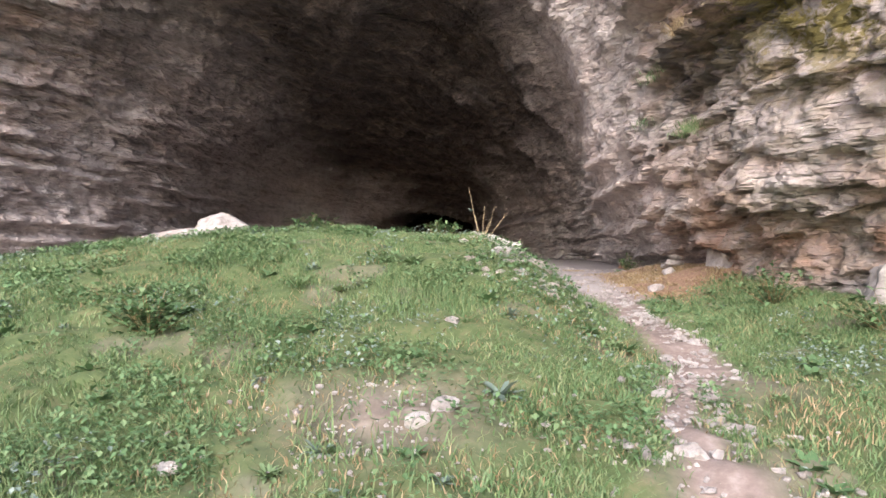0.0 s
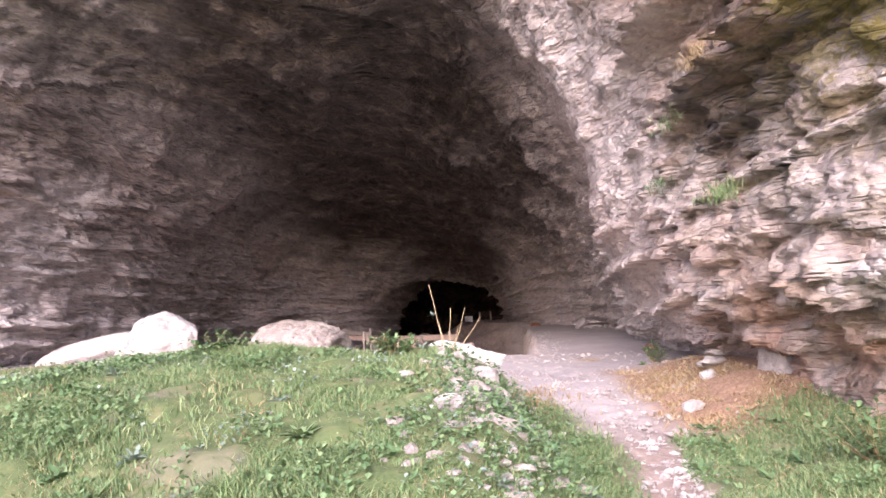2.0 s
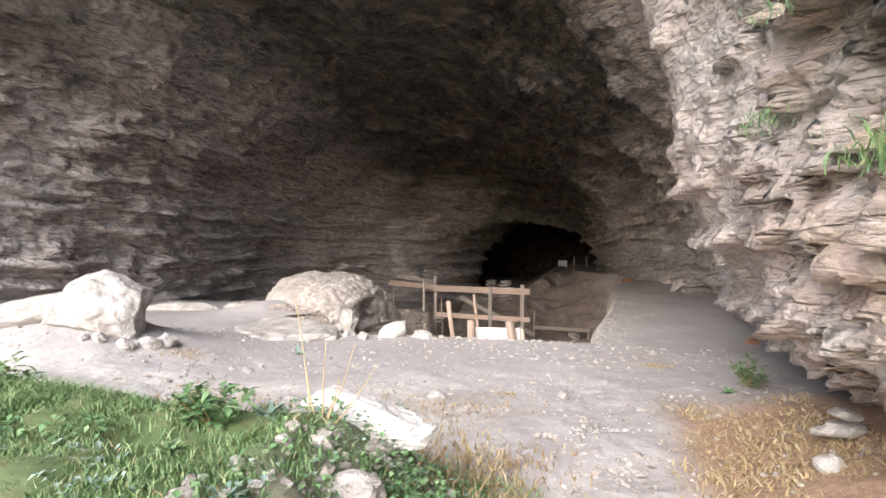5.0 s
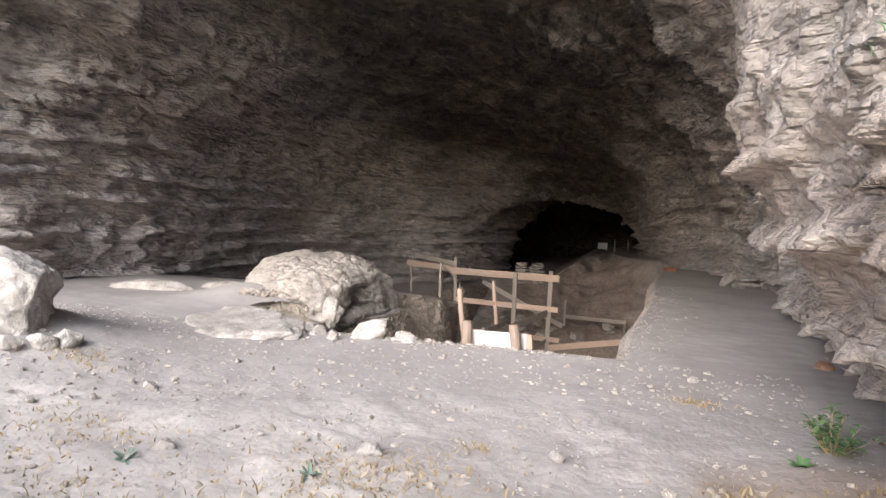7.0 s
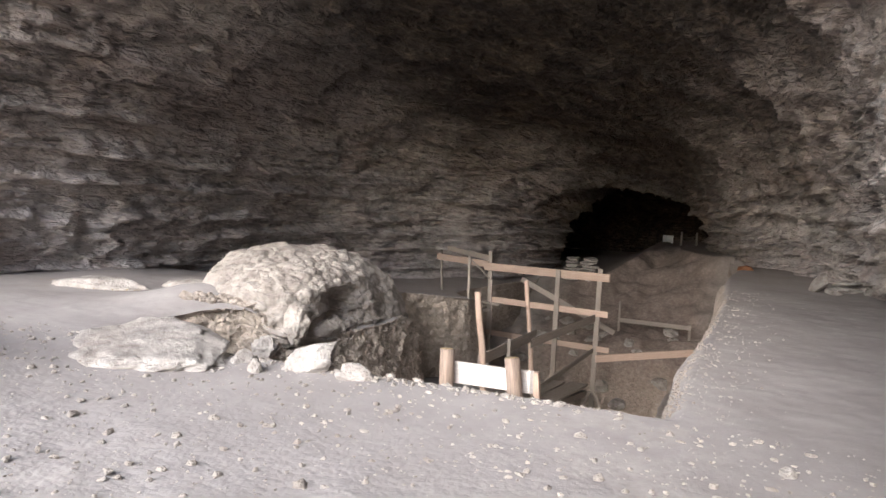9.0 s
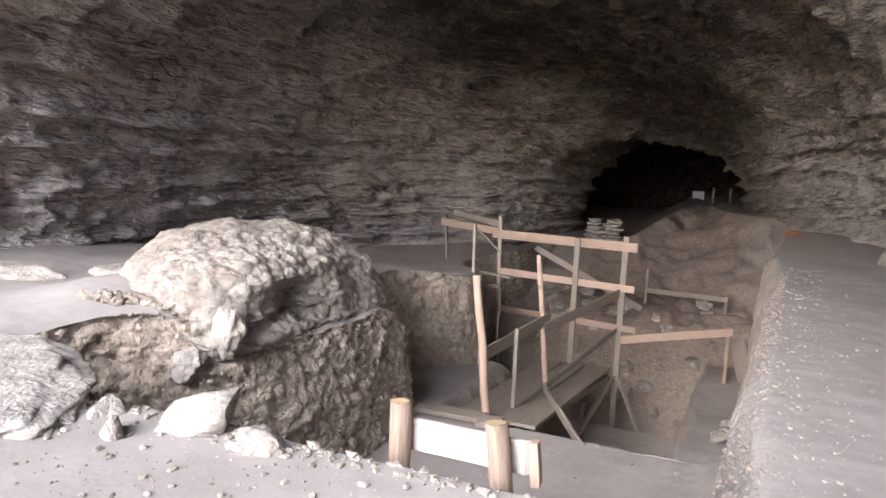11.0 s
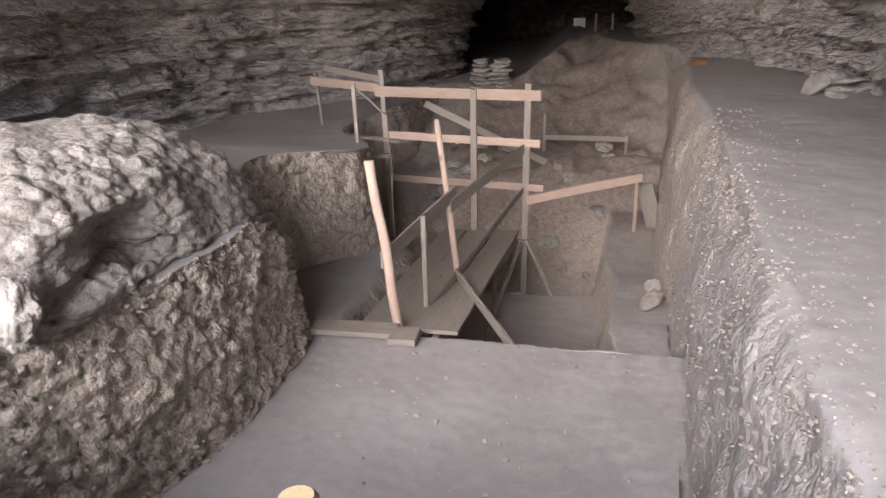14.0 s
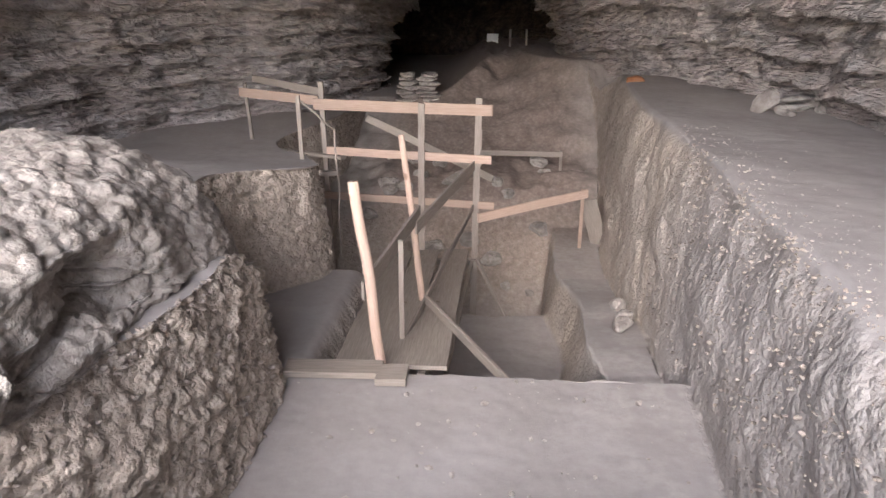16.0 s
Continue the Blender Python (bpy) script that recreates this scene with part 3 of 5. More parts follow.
def build_ground():
    w = 0.075
    v = spread(-60, -6, 30) + spread(-6, 0, 40) + spread(0, 9, 190) + spread(9, PIT_Y0 - w, 80)
    v += spread(PIT_Y0 - w, PIT_Y0 + w, 34) + spread(PIT_Y0 + w, STEP1 - 0.06, 190) + spread(STEP1 - 0.06, STEP1 + 0.06, 34)
    v += spread(STEP1 + 0.06, STEP2 - 0.07, 170) + spread(STEP2 - 0.07, STEP2 + 0.07, 26) + spread(STEP2 + 0.07, 28, 90) + spread(28, 34, 60) + spread(34, 47, 20)
    v = np.array(v)
    # columns as places relative to the pit's two sides
    cols = [("l", t) for t in list(-np.geomspace(60, 5.5, 24)) + spread(-5.4, -w, 130)]
    cols += [("L", t) for t in spread(-w, w, 76)]
    cols += [("m", t) for t in spread(0, 1, 110)]
    cols += [("R", t) for t in spread(-w, 0.0, 44) + spread(0.0, SHOULDER, 46)]
    cols += [("r", t) for t in spread(SHOULDER, 3.4, 76) + list(np.linspace(3.4, 12, 12)) + [30.0, 70.0]]
    X = np.zeros((len(v), len(cols)))
    le, ri = left_edge(v), right_edge(v)
    for j, (k, t) in enumerate(cols):
        if k in "lL":
            X[:, j] = le + t
        elif k == "m":
            X[:, j] = le + w + (ri - le - 2 * w) * t
        else:
            X[:, j] = ri + t
    Y = np.repeat(v[:, None], len(cols), 1)
    Z = ground_z(X, Y)
    P = np.stack([X, Y, Z], -1)
    N = grid_normals(P)
    steep = sstep(0.75, 0.3, np.abs(N[..., 2]))
    deep = sstep(12.6, 14.0, Y)
    d = 0.02 * fbm(X * 0.8, Y * 0.8, Z * 0.8, 2, 41) + 0.005 * fbm(X * 6, Y * 6, Z * 6, 3, 43)
    clod = np.zeros_like(X)
    face = steep * deep > 0.02
    fx, fy, fz = X[face], Y[face], Z[face]
    c1, g1, o1 = cells(fx * 9, fy * 9, fz * 9, 201)
    c2, _, o2 = cells(fx * 19, fy * 19, fz * 19, 205)
    leftish = sstep(0.5, -0.5, fx)
    clod[face] = (0.07 - 0.075 * c1 + 0.02 * o1 - 0.03 * c2 + 0.008 * o2) * (0.16 + 0.84 * leftish)
    d = d + sstep(7.5, 8.3, Y) * sstep(12.5, 10.5, Y) * (0.02 * fbm(X * 2.2, Y * 2.2, 0 * X, 3, 45) + 0.012 * np.abs(fbm(X * 8, Y * 8, 0 * X, 2, 46)))
    outside = sstep(9.5, 7.0, Y)
    d = d + outside * (0.05 * fbm(X * 0.9, Y * 0.9, 0 * X, 3, 47) + 0.03 * fbm(X * 5, Y * 5, 0 * X, 2, 49))
    d = d + steep * deep * (0.05 * fbm(X * 1.1, Y * 1.1, Z * 1.4, 2, 51) + clod + 0.03 * fbm(X * 4, Y * 4, Z * 4, 2, 55) - 0.03)
    P = P + N * d[..., None]
    x, y, z = X, Y, P[..., 2]
    turf, path, litter = turf_masks(x, y)
    cut = np.clip(steep * deep * (1 - 0.75 * sstep(0.5, 1.2, x) * sstep(21, 18, y)) + deep * sstep(0.3, -0.2, z) * 0.1 + sstep(19, 27, y) * 0.35, 0, 1)
    chalk = np.clip(0.3 * path * sstep(0.0, 0.3, fbm(x * 3, y * 3, 0 * x, 3, 65) + 0.3) + 0.95 * sstep(7.8, 8.6, y) * sstep(11.5, 9.8, y) * sstep(1.4, 0.4, x) * (0.5 + 0.5 * fbm(x * 2, y * 2, 0 * x, 3, 67)), 0, 1)
    me = grid_mesh("ground", P, flip=False, attrs={"turf": turf, "cut": cut, "chalk": chalk, "litter": litter * 0.8, "rubble": np.maximum(steep * deep * (1 - 0.4 * sstep(0.5, 1.2, x)), 0.14 * sstep(7.6, 8.4, y) * sstep(13.2, 11.5, y)), "earth": 0.85 * sstep(8.2, 6.5, y) + 0.8 * sstep(23.5, 26.0, y) * sstep(3.0, 1.5, np.abs(x))})
    me.materials.append(SOIL)
    return tagged(new("ground", me), "grassy slope running into a dusty pale cave floor with a dug pit", "ground", kind="structure")


build_ground()


# ---- shapes ----
def beam_bm(length, w, h, seed=0, bend=0.0, chamfer=0.004):
    """A sawn board or batten along z, slightly uneven, its ends a little out of square."""
    rnd = random.Random(seed)
    bm = bmesh.new()
    rings = []
    n = max(2, int(length / 0.35) + 1)
    for i in range(n + 1):
        t = i / n
        ox, oy = bend * math.sin(math.pi * t) + rnd.uniform(-1, 1) * 0.002, rnd.uniform(-1, 1) * 0.002
        k = 1 + rnd.uniform(-0.03, 0.03)
        a, b_ = w / 2 * k, h / 2 * k
        c = min(chamfer, a * 0.4, b_ * 0.4)
        pts = [(a - c, b_), (a, b_ - c), (a, -b_ + c), (a - c, -b_), (-a + c, -b_), (-a, -b_ + c), (-a, b_ - c), (-a + c, b_)]
        skew = rnd.uniform(-0.01, 0.01) if i in (0, n) else 0
        rings.append([bm.verts.new((px + ox, py + oy, t * length + skew * px / max(a, 0.01))) for px, py in pts])
    for r0, r1 in zip(rings, rings[1:]):
        for j in range(8):
            bm.faces.new((r0[j], r0[(j + 1) % 8], r1[(j + 1) % 8], r1[j]))
    bm.faces.new(rings[0])
    bm.faces.new(list(reversed(rings[-1])))
    bmesh.ops.recalc_face_normals(bm, faces=bm.faces)
    return bm


def pole_bm(length, r0, r1, seed=0, wob=0.012):
    """A round, slightly crooked pole along z."""
    rnd = random.Random(seed)
    bm = bmesh.new()
    n, m = max(4, int(length / 0.14)), 12
    rings = []
    ph = [rnd.uniform(0, 6.28) for _ in range(4)]
    for i in range(n + 1):
        t = i / n
        r = r0 + (r1 - r0) * t
        ox = wob * (math.sin(t * 5 + ph[0]) + 0.5 * math.sin(t * 13 + ph[1]))
        oy = wob * (math.sin(t * 4 + ph[2]) + 0.5 * math.sin(t * 11 + ph[3]))
        ring = []
        for j in range(m):
            a = 2 * math.pi * j / m
            rr = r * (1 + 0.05 * math.sin(3 * a + ph[1]) + rnd.uniform(-0.03, 0.03))
            ring.append(bm.verts.new((ox + rr * math.cos(a), oy + rr * math.sin(a), t * length)))
        rings.append(ring)
    for q0, q1 in zip(rings, rings[1:]):
        for j in range(m):
            bm.faces.new((q0[j], q0[(j + 1) % m], q1[(j + 1) % m], q1[j]))
    bm.faces.new(list(reversed(rings[0])))
    bm.faces.new(rings[-1])
    bmesh.ops.recalc_face_normals(bm, faces=bm.faces)
    return bm


def between(p0, p1, spin=0.0):
    """The pose that lays a z-long part from p0 to p1; its wide side is level across the line, turned by spin."""
    p0, p1 = Vector(p0), Vector(p1)
    d = (p1 - p0).normalized()
    side = Vector((0, 0, 1)).cross(d)
    if side.length < 0.05:
        side = Vector((1, 0, 0))
    side.normalize()
    up = d.cross(side)
    m = Matrix((side, up, d)).transposed().to_4x4()
    return Matrix.Translation(p0) @ m @ Matrix.Rotation(radians(spin), 4, "Z"), (p1 - p0).length


_count = [0]


def board(name, parent, p0, p1, w, h, mat, spin=0.0, label="", bend=0.0):
    """A sawn member from p0 to p1: w level across, h upright across."""
    _count[0] += 1
    m, length = between(p0, p1, spin)
    ob = part(name, beam_bm(length, w, h, _count[0], bend), mat, parent, label)
    ob.matrix_world = m
    return ob


def pole(name, parent, p0, p1, r0, r1, mat, label="", wob=0.012):
    _count[0] += 1
    m, length = between(p0, p1)
    ob = part(name, pole_bm(length, r0, r1, _count[0], wob), mat, parent, label, smooth=True)
    ob.matrix_world = m
    return ob


def rock_bm(size, seed, cuts=4, rough=0.22, facets=7, flat=0.0):
    """A broken boulder: a ball cut by planes, then swelled and roughened."""
    rnd = random.Random(seed)
    bm = bmesh.new()
    bmesh.ops.create_icosphere(bm, subdivisions=cuts, radius=1.0)
    co = np.array([v.co[:] for v in bm.verts])
    for _ in range(facets):
        n = np.array([rnd.gauss(0, 1), rnd.gauss(0, 1), rnd.gauss(0, 0.7)])
        n /= np.linalg.norm(n)
        lim = rnd.uniform(0.5, 0.85)
        d = co @ n
        co = co - np.maximum(d - lim, 0)[:, None] * n * 0.9
    k = seed * 3.7
    f = fbm(co[:, 0] * 1.6 + k, co[:, 1] * 1.6, co[:, 2] * 1.6, 4, seed)
    g = fbm(co[:, 0] * 6 + k, co[:, 1] * 6, co[:, 2] * 6, 3, seed + 5)
    co = co * (1 + rough * f + rough * 0.28 * g)[:, None]
    co[:, 2] = np.where(co[:, 2] < -flat, -flat + (co[:, 2] + flat) * 0.15, co[:, 2]) if flat else co[:, 2]
    co = co * np.array(size)
    for v, c in zip(bm.verts, co):
        v.co = c
    return bm


def rock(name, place, size, seed, mat, label, turn=(0, 0, 0), cuts=4, rough=0.22, facets=7, category="rock", group="", smooth=True):
    ob = part(name, rock_bm(size, seed, cuts, rough, facets), mat, None, "", smooth)
    ob.matrix_world = pose(*place, *turn)
    return tagged(ob, label, category, group)


def thing(name, place, label, category, group=""):
    e = new(name)
    e.location = place
    bpy.context.view_layer.update()
    return tagged(e, label, category, group)




def back_of_cave():
    """Rock sheet added to shut out the sky behind the inner passage."""
    g = np.linspace(-1, 1, 40)
    U, V = np.meshgrid(g, g)
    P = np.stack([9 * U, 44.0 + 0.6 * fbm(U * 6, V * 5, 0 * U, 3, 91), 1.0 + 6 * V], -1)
    # full roof colour stands in for the passage's unlit depth
    me = grid_mesh("passage_cap", P, attrs={"roof": np.ones(U.shape)})
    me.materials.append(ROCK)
    return tagged(new("passage_cap", me), "added rock sheet closing the inner passage, painted dark for its shade", "cave wall", kind="structure")


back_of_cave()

# ---- boulders ----
def great_boulder():
    """A broad bedded dome that overhangs the pit's bank: a smooth pale cap, a hollow under its lip, broken beds below."""
    cx, cy = -3.0, 16.15
    A, V = np.meshgrid(np.linspace(-np.pi, np.pi, 460), np.linspace(0, 1, 250))
    around = np.radians([-180, -150, -120, -92, -70, -52, -30, 0, 30, 52, 70, 100, 140, 180])
    reach = knots(A, around, [1.0, 1.1, 1.25, 1.4, 1.5, 1.5, 1.2, 1.02, 1.2, 1.68, 1.8, 1.5, 1.2, 1.0])
    sx, sy = np.cos(A), np.sin(A)
    rim = knots(sy, [-1, -0.4, 0.2, 0.6, 0.85, 1.0], [1.0, 1.0, 0.86, 0.42, 0.14, 0.25]) * sstep(-0.2, 0.4, sx) + 1.0 * sstep(0.4, -0.2, sx)
    rim = rim + 0.07 * fbm(sx * 1.7, sy * 1.7, 0 * sx, 3, 227)
    low = rim - 0.30
    # below the rim a steep broken side, above it a rounded cap
    f = np.clip(V / 0.42, 0, 1)
    g = np.clip((V - 0.42) / 0.58, 0, 1)
    r = reach * np.where(V < 0.42, 0.93 + 0.07 * np.sin(f * np.pi / 2), np.cos(g * np.pi / 2) ** 0.8)
    z = np.where(V < 0.42, low + 0.30 * f, rim + (1.60 - rim) * np.sin(g * np.pi / 2) ** 1.02)
    x, y = cx + r * sx, cy + r * sy
    z = z + 0.05 * sstep(-2.9, -3.6, x) * g
    hollow = np.exp(-(((A + 0.52) / 0.30) ** 2)) * sstep(0.12, 0.3, V) * sstep(0.60, 0.46, V)
    r = r - 0.42 * hollow
    P = np.stack([cx + r * sx, cy + r * sy, z], -1)
    for _ in range(14):
        P[1:-1] = 0.25 * P[:-2] + 0.5 * P[1:-1] + 0.25 * P[2:]
    N = grid_normals(P)
    N = N * np.sign((N[..., 0] * sx + N[..., 1] * sy + N[..., 2]).mean())
    x, y, z = P[..., 0], P[..., 1], P[..., 2]
    bed = z + 0.22 * (x + 3) + 0.05 * fbm(x * 1.3, y * 1.3, z * 1.3, 3, 211)
    side_ = sstep(0.55, 0.30, V)
    c1, g1, o1 = cells(x * 2.4, y * 2.4, bed * 7.5, 213)
    c2, g2, o2 = cells(x * 9, y * 9, z * 12, 217)
    scaly = sstep(-3.4, -2.7, x + 0.4 * fbm(x, y, z, 2, 219))
    d = 0.05 * fbm(x * 1.2, y * 1.2, z * 1.2, 3, 221) + side_ * (ledges(bed * 8, 223) * 0.03 + 0.02 * o1 - 0.025 * (1 - sstep(0.02, 0.15, g1)))
    d = d + (0.4 + 0.6 * scaly) * (0.03 - 0.045 * c2 + 0.012 * o2) * sstep(0.99, 0.9, V) + 0.02 * fbm(x * 6, y * 6, z * 6, 3, 225)
    me = grid_mesh("boulder", P + N * d[..., None], flip=True)
    me.materials.append(GREY_STONE)
    return tagged(new("boulder", me), "great grey-buff boulder with a pale cap overhanging the pit", "boulder")


great_boulder()
rock("boulder", (-3.56, 11.05, 1.38), (0.6, 0.46, 0.45), 17, WHITE_STONE, "pale rounded limestone boulder on the dusty cave floor", (0, 4, 12), 6, 0.10, 3, "boulder")
rock("boulder", (-4.45, 11.05, 1.30), (0.85, 0.5, 0.26), 4, WHITE_STONE, "low pale rock sloping down beside the boulder", (0, -13, 4), 5, 0.10, 3, "boulder")
rock("stone_slab", (-2.38, 12.88, 0.93), (1.02, 0.66, 0.17), 5, WHITE_STONE, "flat pale stone slab bedded in the dust", (6, 3, -24), 6, 0.13, 5, "stone slab")
rock("stone", (-2.12, 14.82, 0.93), (0.15, 0.12, 0.2), 27, GREY_STONE, "pale knob of rock under the boulder's lip", (0, 8, 15), 5, 0.2, 5, "stone")
rock("stone", (-0.92, 13.2, 1.02), (0.30, 0.16, 0.13), 11, WHITE_STONE, "angular white stone on the pit's edge", (0, -15, 35), 4, 0.12, 10, "stone", smooth=False)
rock("stone", (-0.5, 13.12, 0.97), (0.2, 0.13, 0.09), 12, WHITE_STONE, "jagged white stone on the pit's edge", (0, 0, 10), 4, 0.2, 10, "stone", smooth=False)
CHALK_STONE = stone_material("chalk_white_block", (0.45, 0.42, 0.39), (0.68, 0.65, 0.62), (0.82, 0.80, 0.78), (0.5, 0.44, 0.38))
rock("stone_block", (0.50, 7.70, 1.37), (0.42, 0.24, 0.16), 14, CHALK_STONE, "white weathered block at the end of the grassy mound", (0, 0, -8), 5, 0.12, 9, "stone block", smooth=False)

# ---- timber in the pit ----
fence = thing("stake_barrier", (0.3, 13.5, 0.9), "two round stakes with a pale board nailed between", "barrier")
END_WOOD = wood_material("cut_log_end", (0.55, 0.40, 0.22), (0.68, 0.52, 0.31), 0.15)


def stake(p0, p1, r):
    st = pole("stake", fence, p0, p1, r, r * 0.95, LOG_WOOD, wob=0.004)
    _, length = between(p0, p1)
    bm = bmesh.new()
    bmesh.ops.create_circle(bm, cap_ends=True, segments=14, radius=r * 0.9)
    for v in bm.verts:
        v.co.z = length + 0.004
        v.co.x += 0.004
    part("cut_end", bm, END_WOOD, st, "pale yellow sawn end")


stake((0.085, 13.47, 0.5), (0.06, 13.53, 1.17), 0.056)
stake((0.70, 13.40, 0.45), (0.585, 13.47, 1.18), 0.058)
board("board", fence, (0.07, 13.60, 0.985), (0.72, 13.56, 1.0), 0.03, 0.17, PALE_WOOD, label="pale dusty board")
board("block", fence, (0.76, 13.60, 0.86), (0.735, 13.60, 1.07), 0.06, 0.05, FRESH_WOOD, label="split offcut behind the stake")

rail = thing("pit_railing", (-0.15, 23.0, -1.6), "three-rail timber railing of raw boards across the pit", "railing")
board("post", rail, (-0.17, 23.02, -3.4), (-0.13, 23.02, 1.02), 0.10, 0.07, GREY_WOOD)
board("post", rail, (-1.03, 23.06, -1.75), (-1.03, 23.06, 0.92), 0.10, 0.07, GREY_WOOD)
board("post", rail, (-2.6, 23.42, -2.2), (-2.71, 23.42, 1.18), 0.08, 0.06, GREY_WOOD)
board("post", rail, (-4.05, 24.12, -0.3), (-4.12, 24.12, 1.06), 0.06, 0.05, GREY_WOOD)
board("rail", rail, (0.06, 22.96, 0.84), (-2.78, 23.36, 0.84), 0.03, 0.17, FRESH_WOOD, bend=0.01)
board("rail", rail, (0.06, 22.96, 0.08), (-2.6, 23.36, 0.10), 0.03, 0.13, FRESH_WOOD, bend=0.01)
board("rail", rail, (0.13, 22.96, -0.66), (-2.66, 23.33, -0.64), 0.03, 0.12, FRESH_WOOD, bend=-0.01)
board("rail", rail, (-2.72, 23.46, 0.88), (-4.2, 24.06, 0.92), 0.03, 0.15, FRESH_WOOD)
board("rail", rail, (-2.3, 23.2, 0.02), (-4.1, 24.0, 0.0), 0.12, 0.05, GREY_WOOD)
board("rail", rail, (-2.65, 23.55, 1.0), (-4.1, 24.5, 1.1), 0.03, 0.12, GREY_WOOD)
board("brace", rail, (-2.0, 23.75, 0.58), (0.1, 23.9, -0.45), 0.03, 0.12, GREY_WOOD)
board("brace", rail, (-0.12, 22.9, -1.55), (0.36, 22.55, -2.4), 0.05, 0.05, GREY_WOOD)
board("brace", rail, (-0.2, 22.95, -1.62), (-0.6, 19.0, -2.3), 0.05, 0.07, GREY_WOOD)

side = thing("side_railing", (1.7, 24.1, -1.85), "raw board rail sloping from the post to a short stake", "railing")
board("rail", side, (-0.12, 22.93, -0.86), (1.76, 24.04, -0.72), 0.03, 0.15, FRESH_WOOD, bend=0.02)
board("post", side, (1.7, 24.1, -1.95), (1.68, 24.1, -0.66), 0.06, 0.05, FRESH_WOOD)
board("plank", side, (1.5, 23.95, -1.83), (2.4, 23.95, -1.84), 0.18, 0.05, GREY_WOOD)
board("panel", side, (2.15, 24.35, -1.95), (1.85, 24.45, -0.95), 0.3, 0.03, GREY_WOOD, spin=90, label="dusty grey board leaning on the rail")

rear = thing("rear_railing", (1.0, 27.0, -1.0), "thin grey rail behind the pit", "railing")
board("rail", rear, (-0.1, 26.6, -0.58), (1.65, 27.0, -0.68), 0.03, 0.11, GREY_WOOD)
board("post", rear, (1.62, 27.02, -1.3), (1.62, 27.02, -0.6), 0.06, 0.05, GREY_WOOD)
board("post", rear, (-0.1, 26.65, -1.5), (-0.1, 26.65, -0.1), 0.05, 0.05, GREY_WOOD)
board("brace", rear, (1.55, 26.9, -1.05), (1.95, 26.5, -1.2), 0.03, 0.07, GREY_WOOD)

walkway = thing("plank_walkway", (-0.6, 18.0, -0.7), "dusty plank walkway sloping down into the pit", "walkway")
for k, (x0, x1, w) in enumerate(((-1.22, -1.38, 0.38), (-0.90, -0.94, 0.38), (-0.56, -0.46, 0.38))):
    board("plank", walkway, (x0, 17.95 + 0.03 * k, -0.76 + 0.008 * k), (x1, 23.05 + 0.04 * k, -1.5 + 0.01 * k), w, 0.04, GREY_WOOD)
board("joist", walkway, (-1.1, 18.0, -0.86), (-0.85, 22.9, -1.6), 0.07, 0.12, GREY_WOOD)
board("joist", walkway, (-0.6, 18.0, -0.86), (-0.3, 22.9, -1.6), 0.07, 0.12, GREY_WOOD)
board("crosspiece", walkway, (-1.15, 22.95, -1.62), (-0.1, 22.95, -1.62), 0.08, 0.10, GREY_WOOD)
pole("prop", walkway, (-0.46, 21.5, -2.4), (-0.47, 21.5, -1.62), 0.04, 0.04, LOG_WOOD, "short round prop")

hand_rail = thing("walkway_handrail", (-1.0, 18.0, -0.7), "round pole posts with slanting board handrails", "handrail")
pole("post", hand_rail, (-0.94, 17.97, -0.85), (-1.157, 17.96, 1.0), 0.048, 0.046, FRESH_WOOD, "peeled pine pole")
pole("post", hand_rail, (-0.72, 20.1, -1.55), (-1.01, 20.25, 0.96), 0.042, 0.036, FRESH_WOOD, "peeled pine pole")
board("post", hand_rail, (-0.86, 18.75, -1.2), (-0.86, 18.75, 0.22), 0.05, 0.04, GREY_WOOD)
board("rail", hand_rail, (-1.12, 18.05, -0.02), (-0.82, 20.35, 0.02), 0.03, 0.17, GREY_WOOD)
board("rail", hand_rail, (-0.84, 20.1, -0.1), (-0.2, 23.0, -0.02), 0.03, 0.16, GREY_WOOD)
board("rail", hand_rail, (-0.86, 18.7, -0.9), (-0.2, 23.0, -0.7), 0.03, 0.09, GREY_WOOD)
board("brace", hand_rail, (-0.70, 19.7, -0.82), (0.2, 17.97, -0.86), 0.04, 0.10, GREY_WOOD)

step = thing("threshold_boards", (-1.2, 17.8, -0.7), "two short boards laid at the edge above the walkway", "boards")
board("board", step, (-1.78, 17.78, -0.66), (-0.93, 17.8, -0.655), 0.24, 0.06, GREY_WOOD)
board("board", step, (-0.96, 17.72, -0.66), (-0.70, 17.73, -0.66), 0.27, 0.07, GREY_WOOD)

gate = thing("corner_posts", (-2.6, 21.8, -1.3), "thin timber posts in the corner of the pit", "posts")
board("post", gate, (-2.57, 21.8, -1.4), (-2.63, 21.8, 1.17), 0.055, 0.05, GREY_WOOD)
board("post", gate, (-2.42, 21.95, -1.5), (-2.46, 21.95, 0.05), 0.11, 0.07, GREY_WOOD)
board("crosspiece", gate, (-2.65, 21.9, 0.05), (-2.1, 21.9, 0.1), 0.10, 0.06, GREY_WOOD)
pole("wire", gate, (-2.63, 21.8, 1.14), (-2.13, 21.85, 0.72), 0.014, 0.014, GREY_WOOD, "thin bent rod")
pole("wire", gate, (-2.13, 21.85, 0.73), (-2.11, 21.9, -1.2), 0.014, 0.014, GREY_WOOD, "thin bent rod")

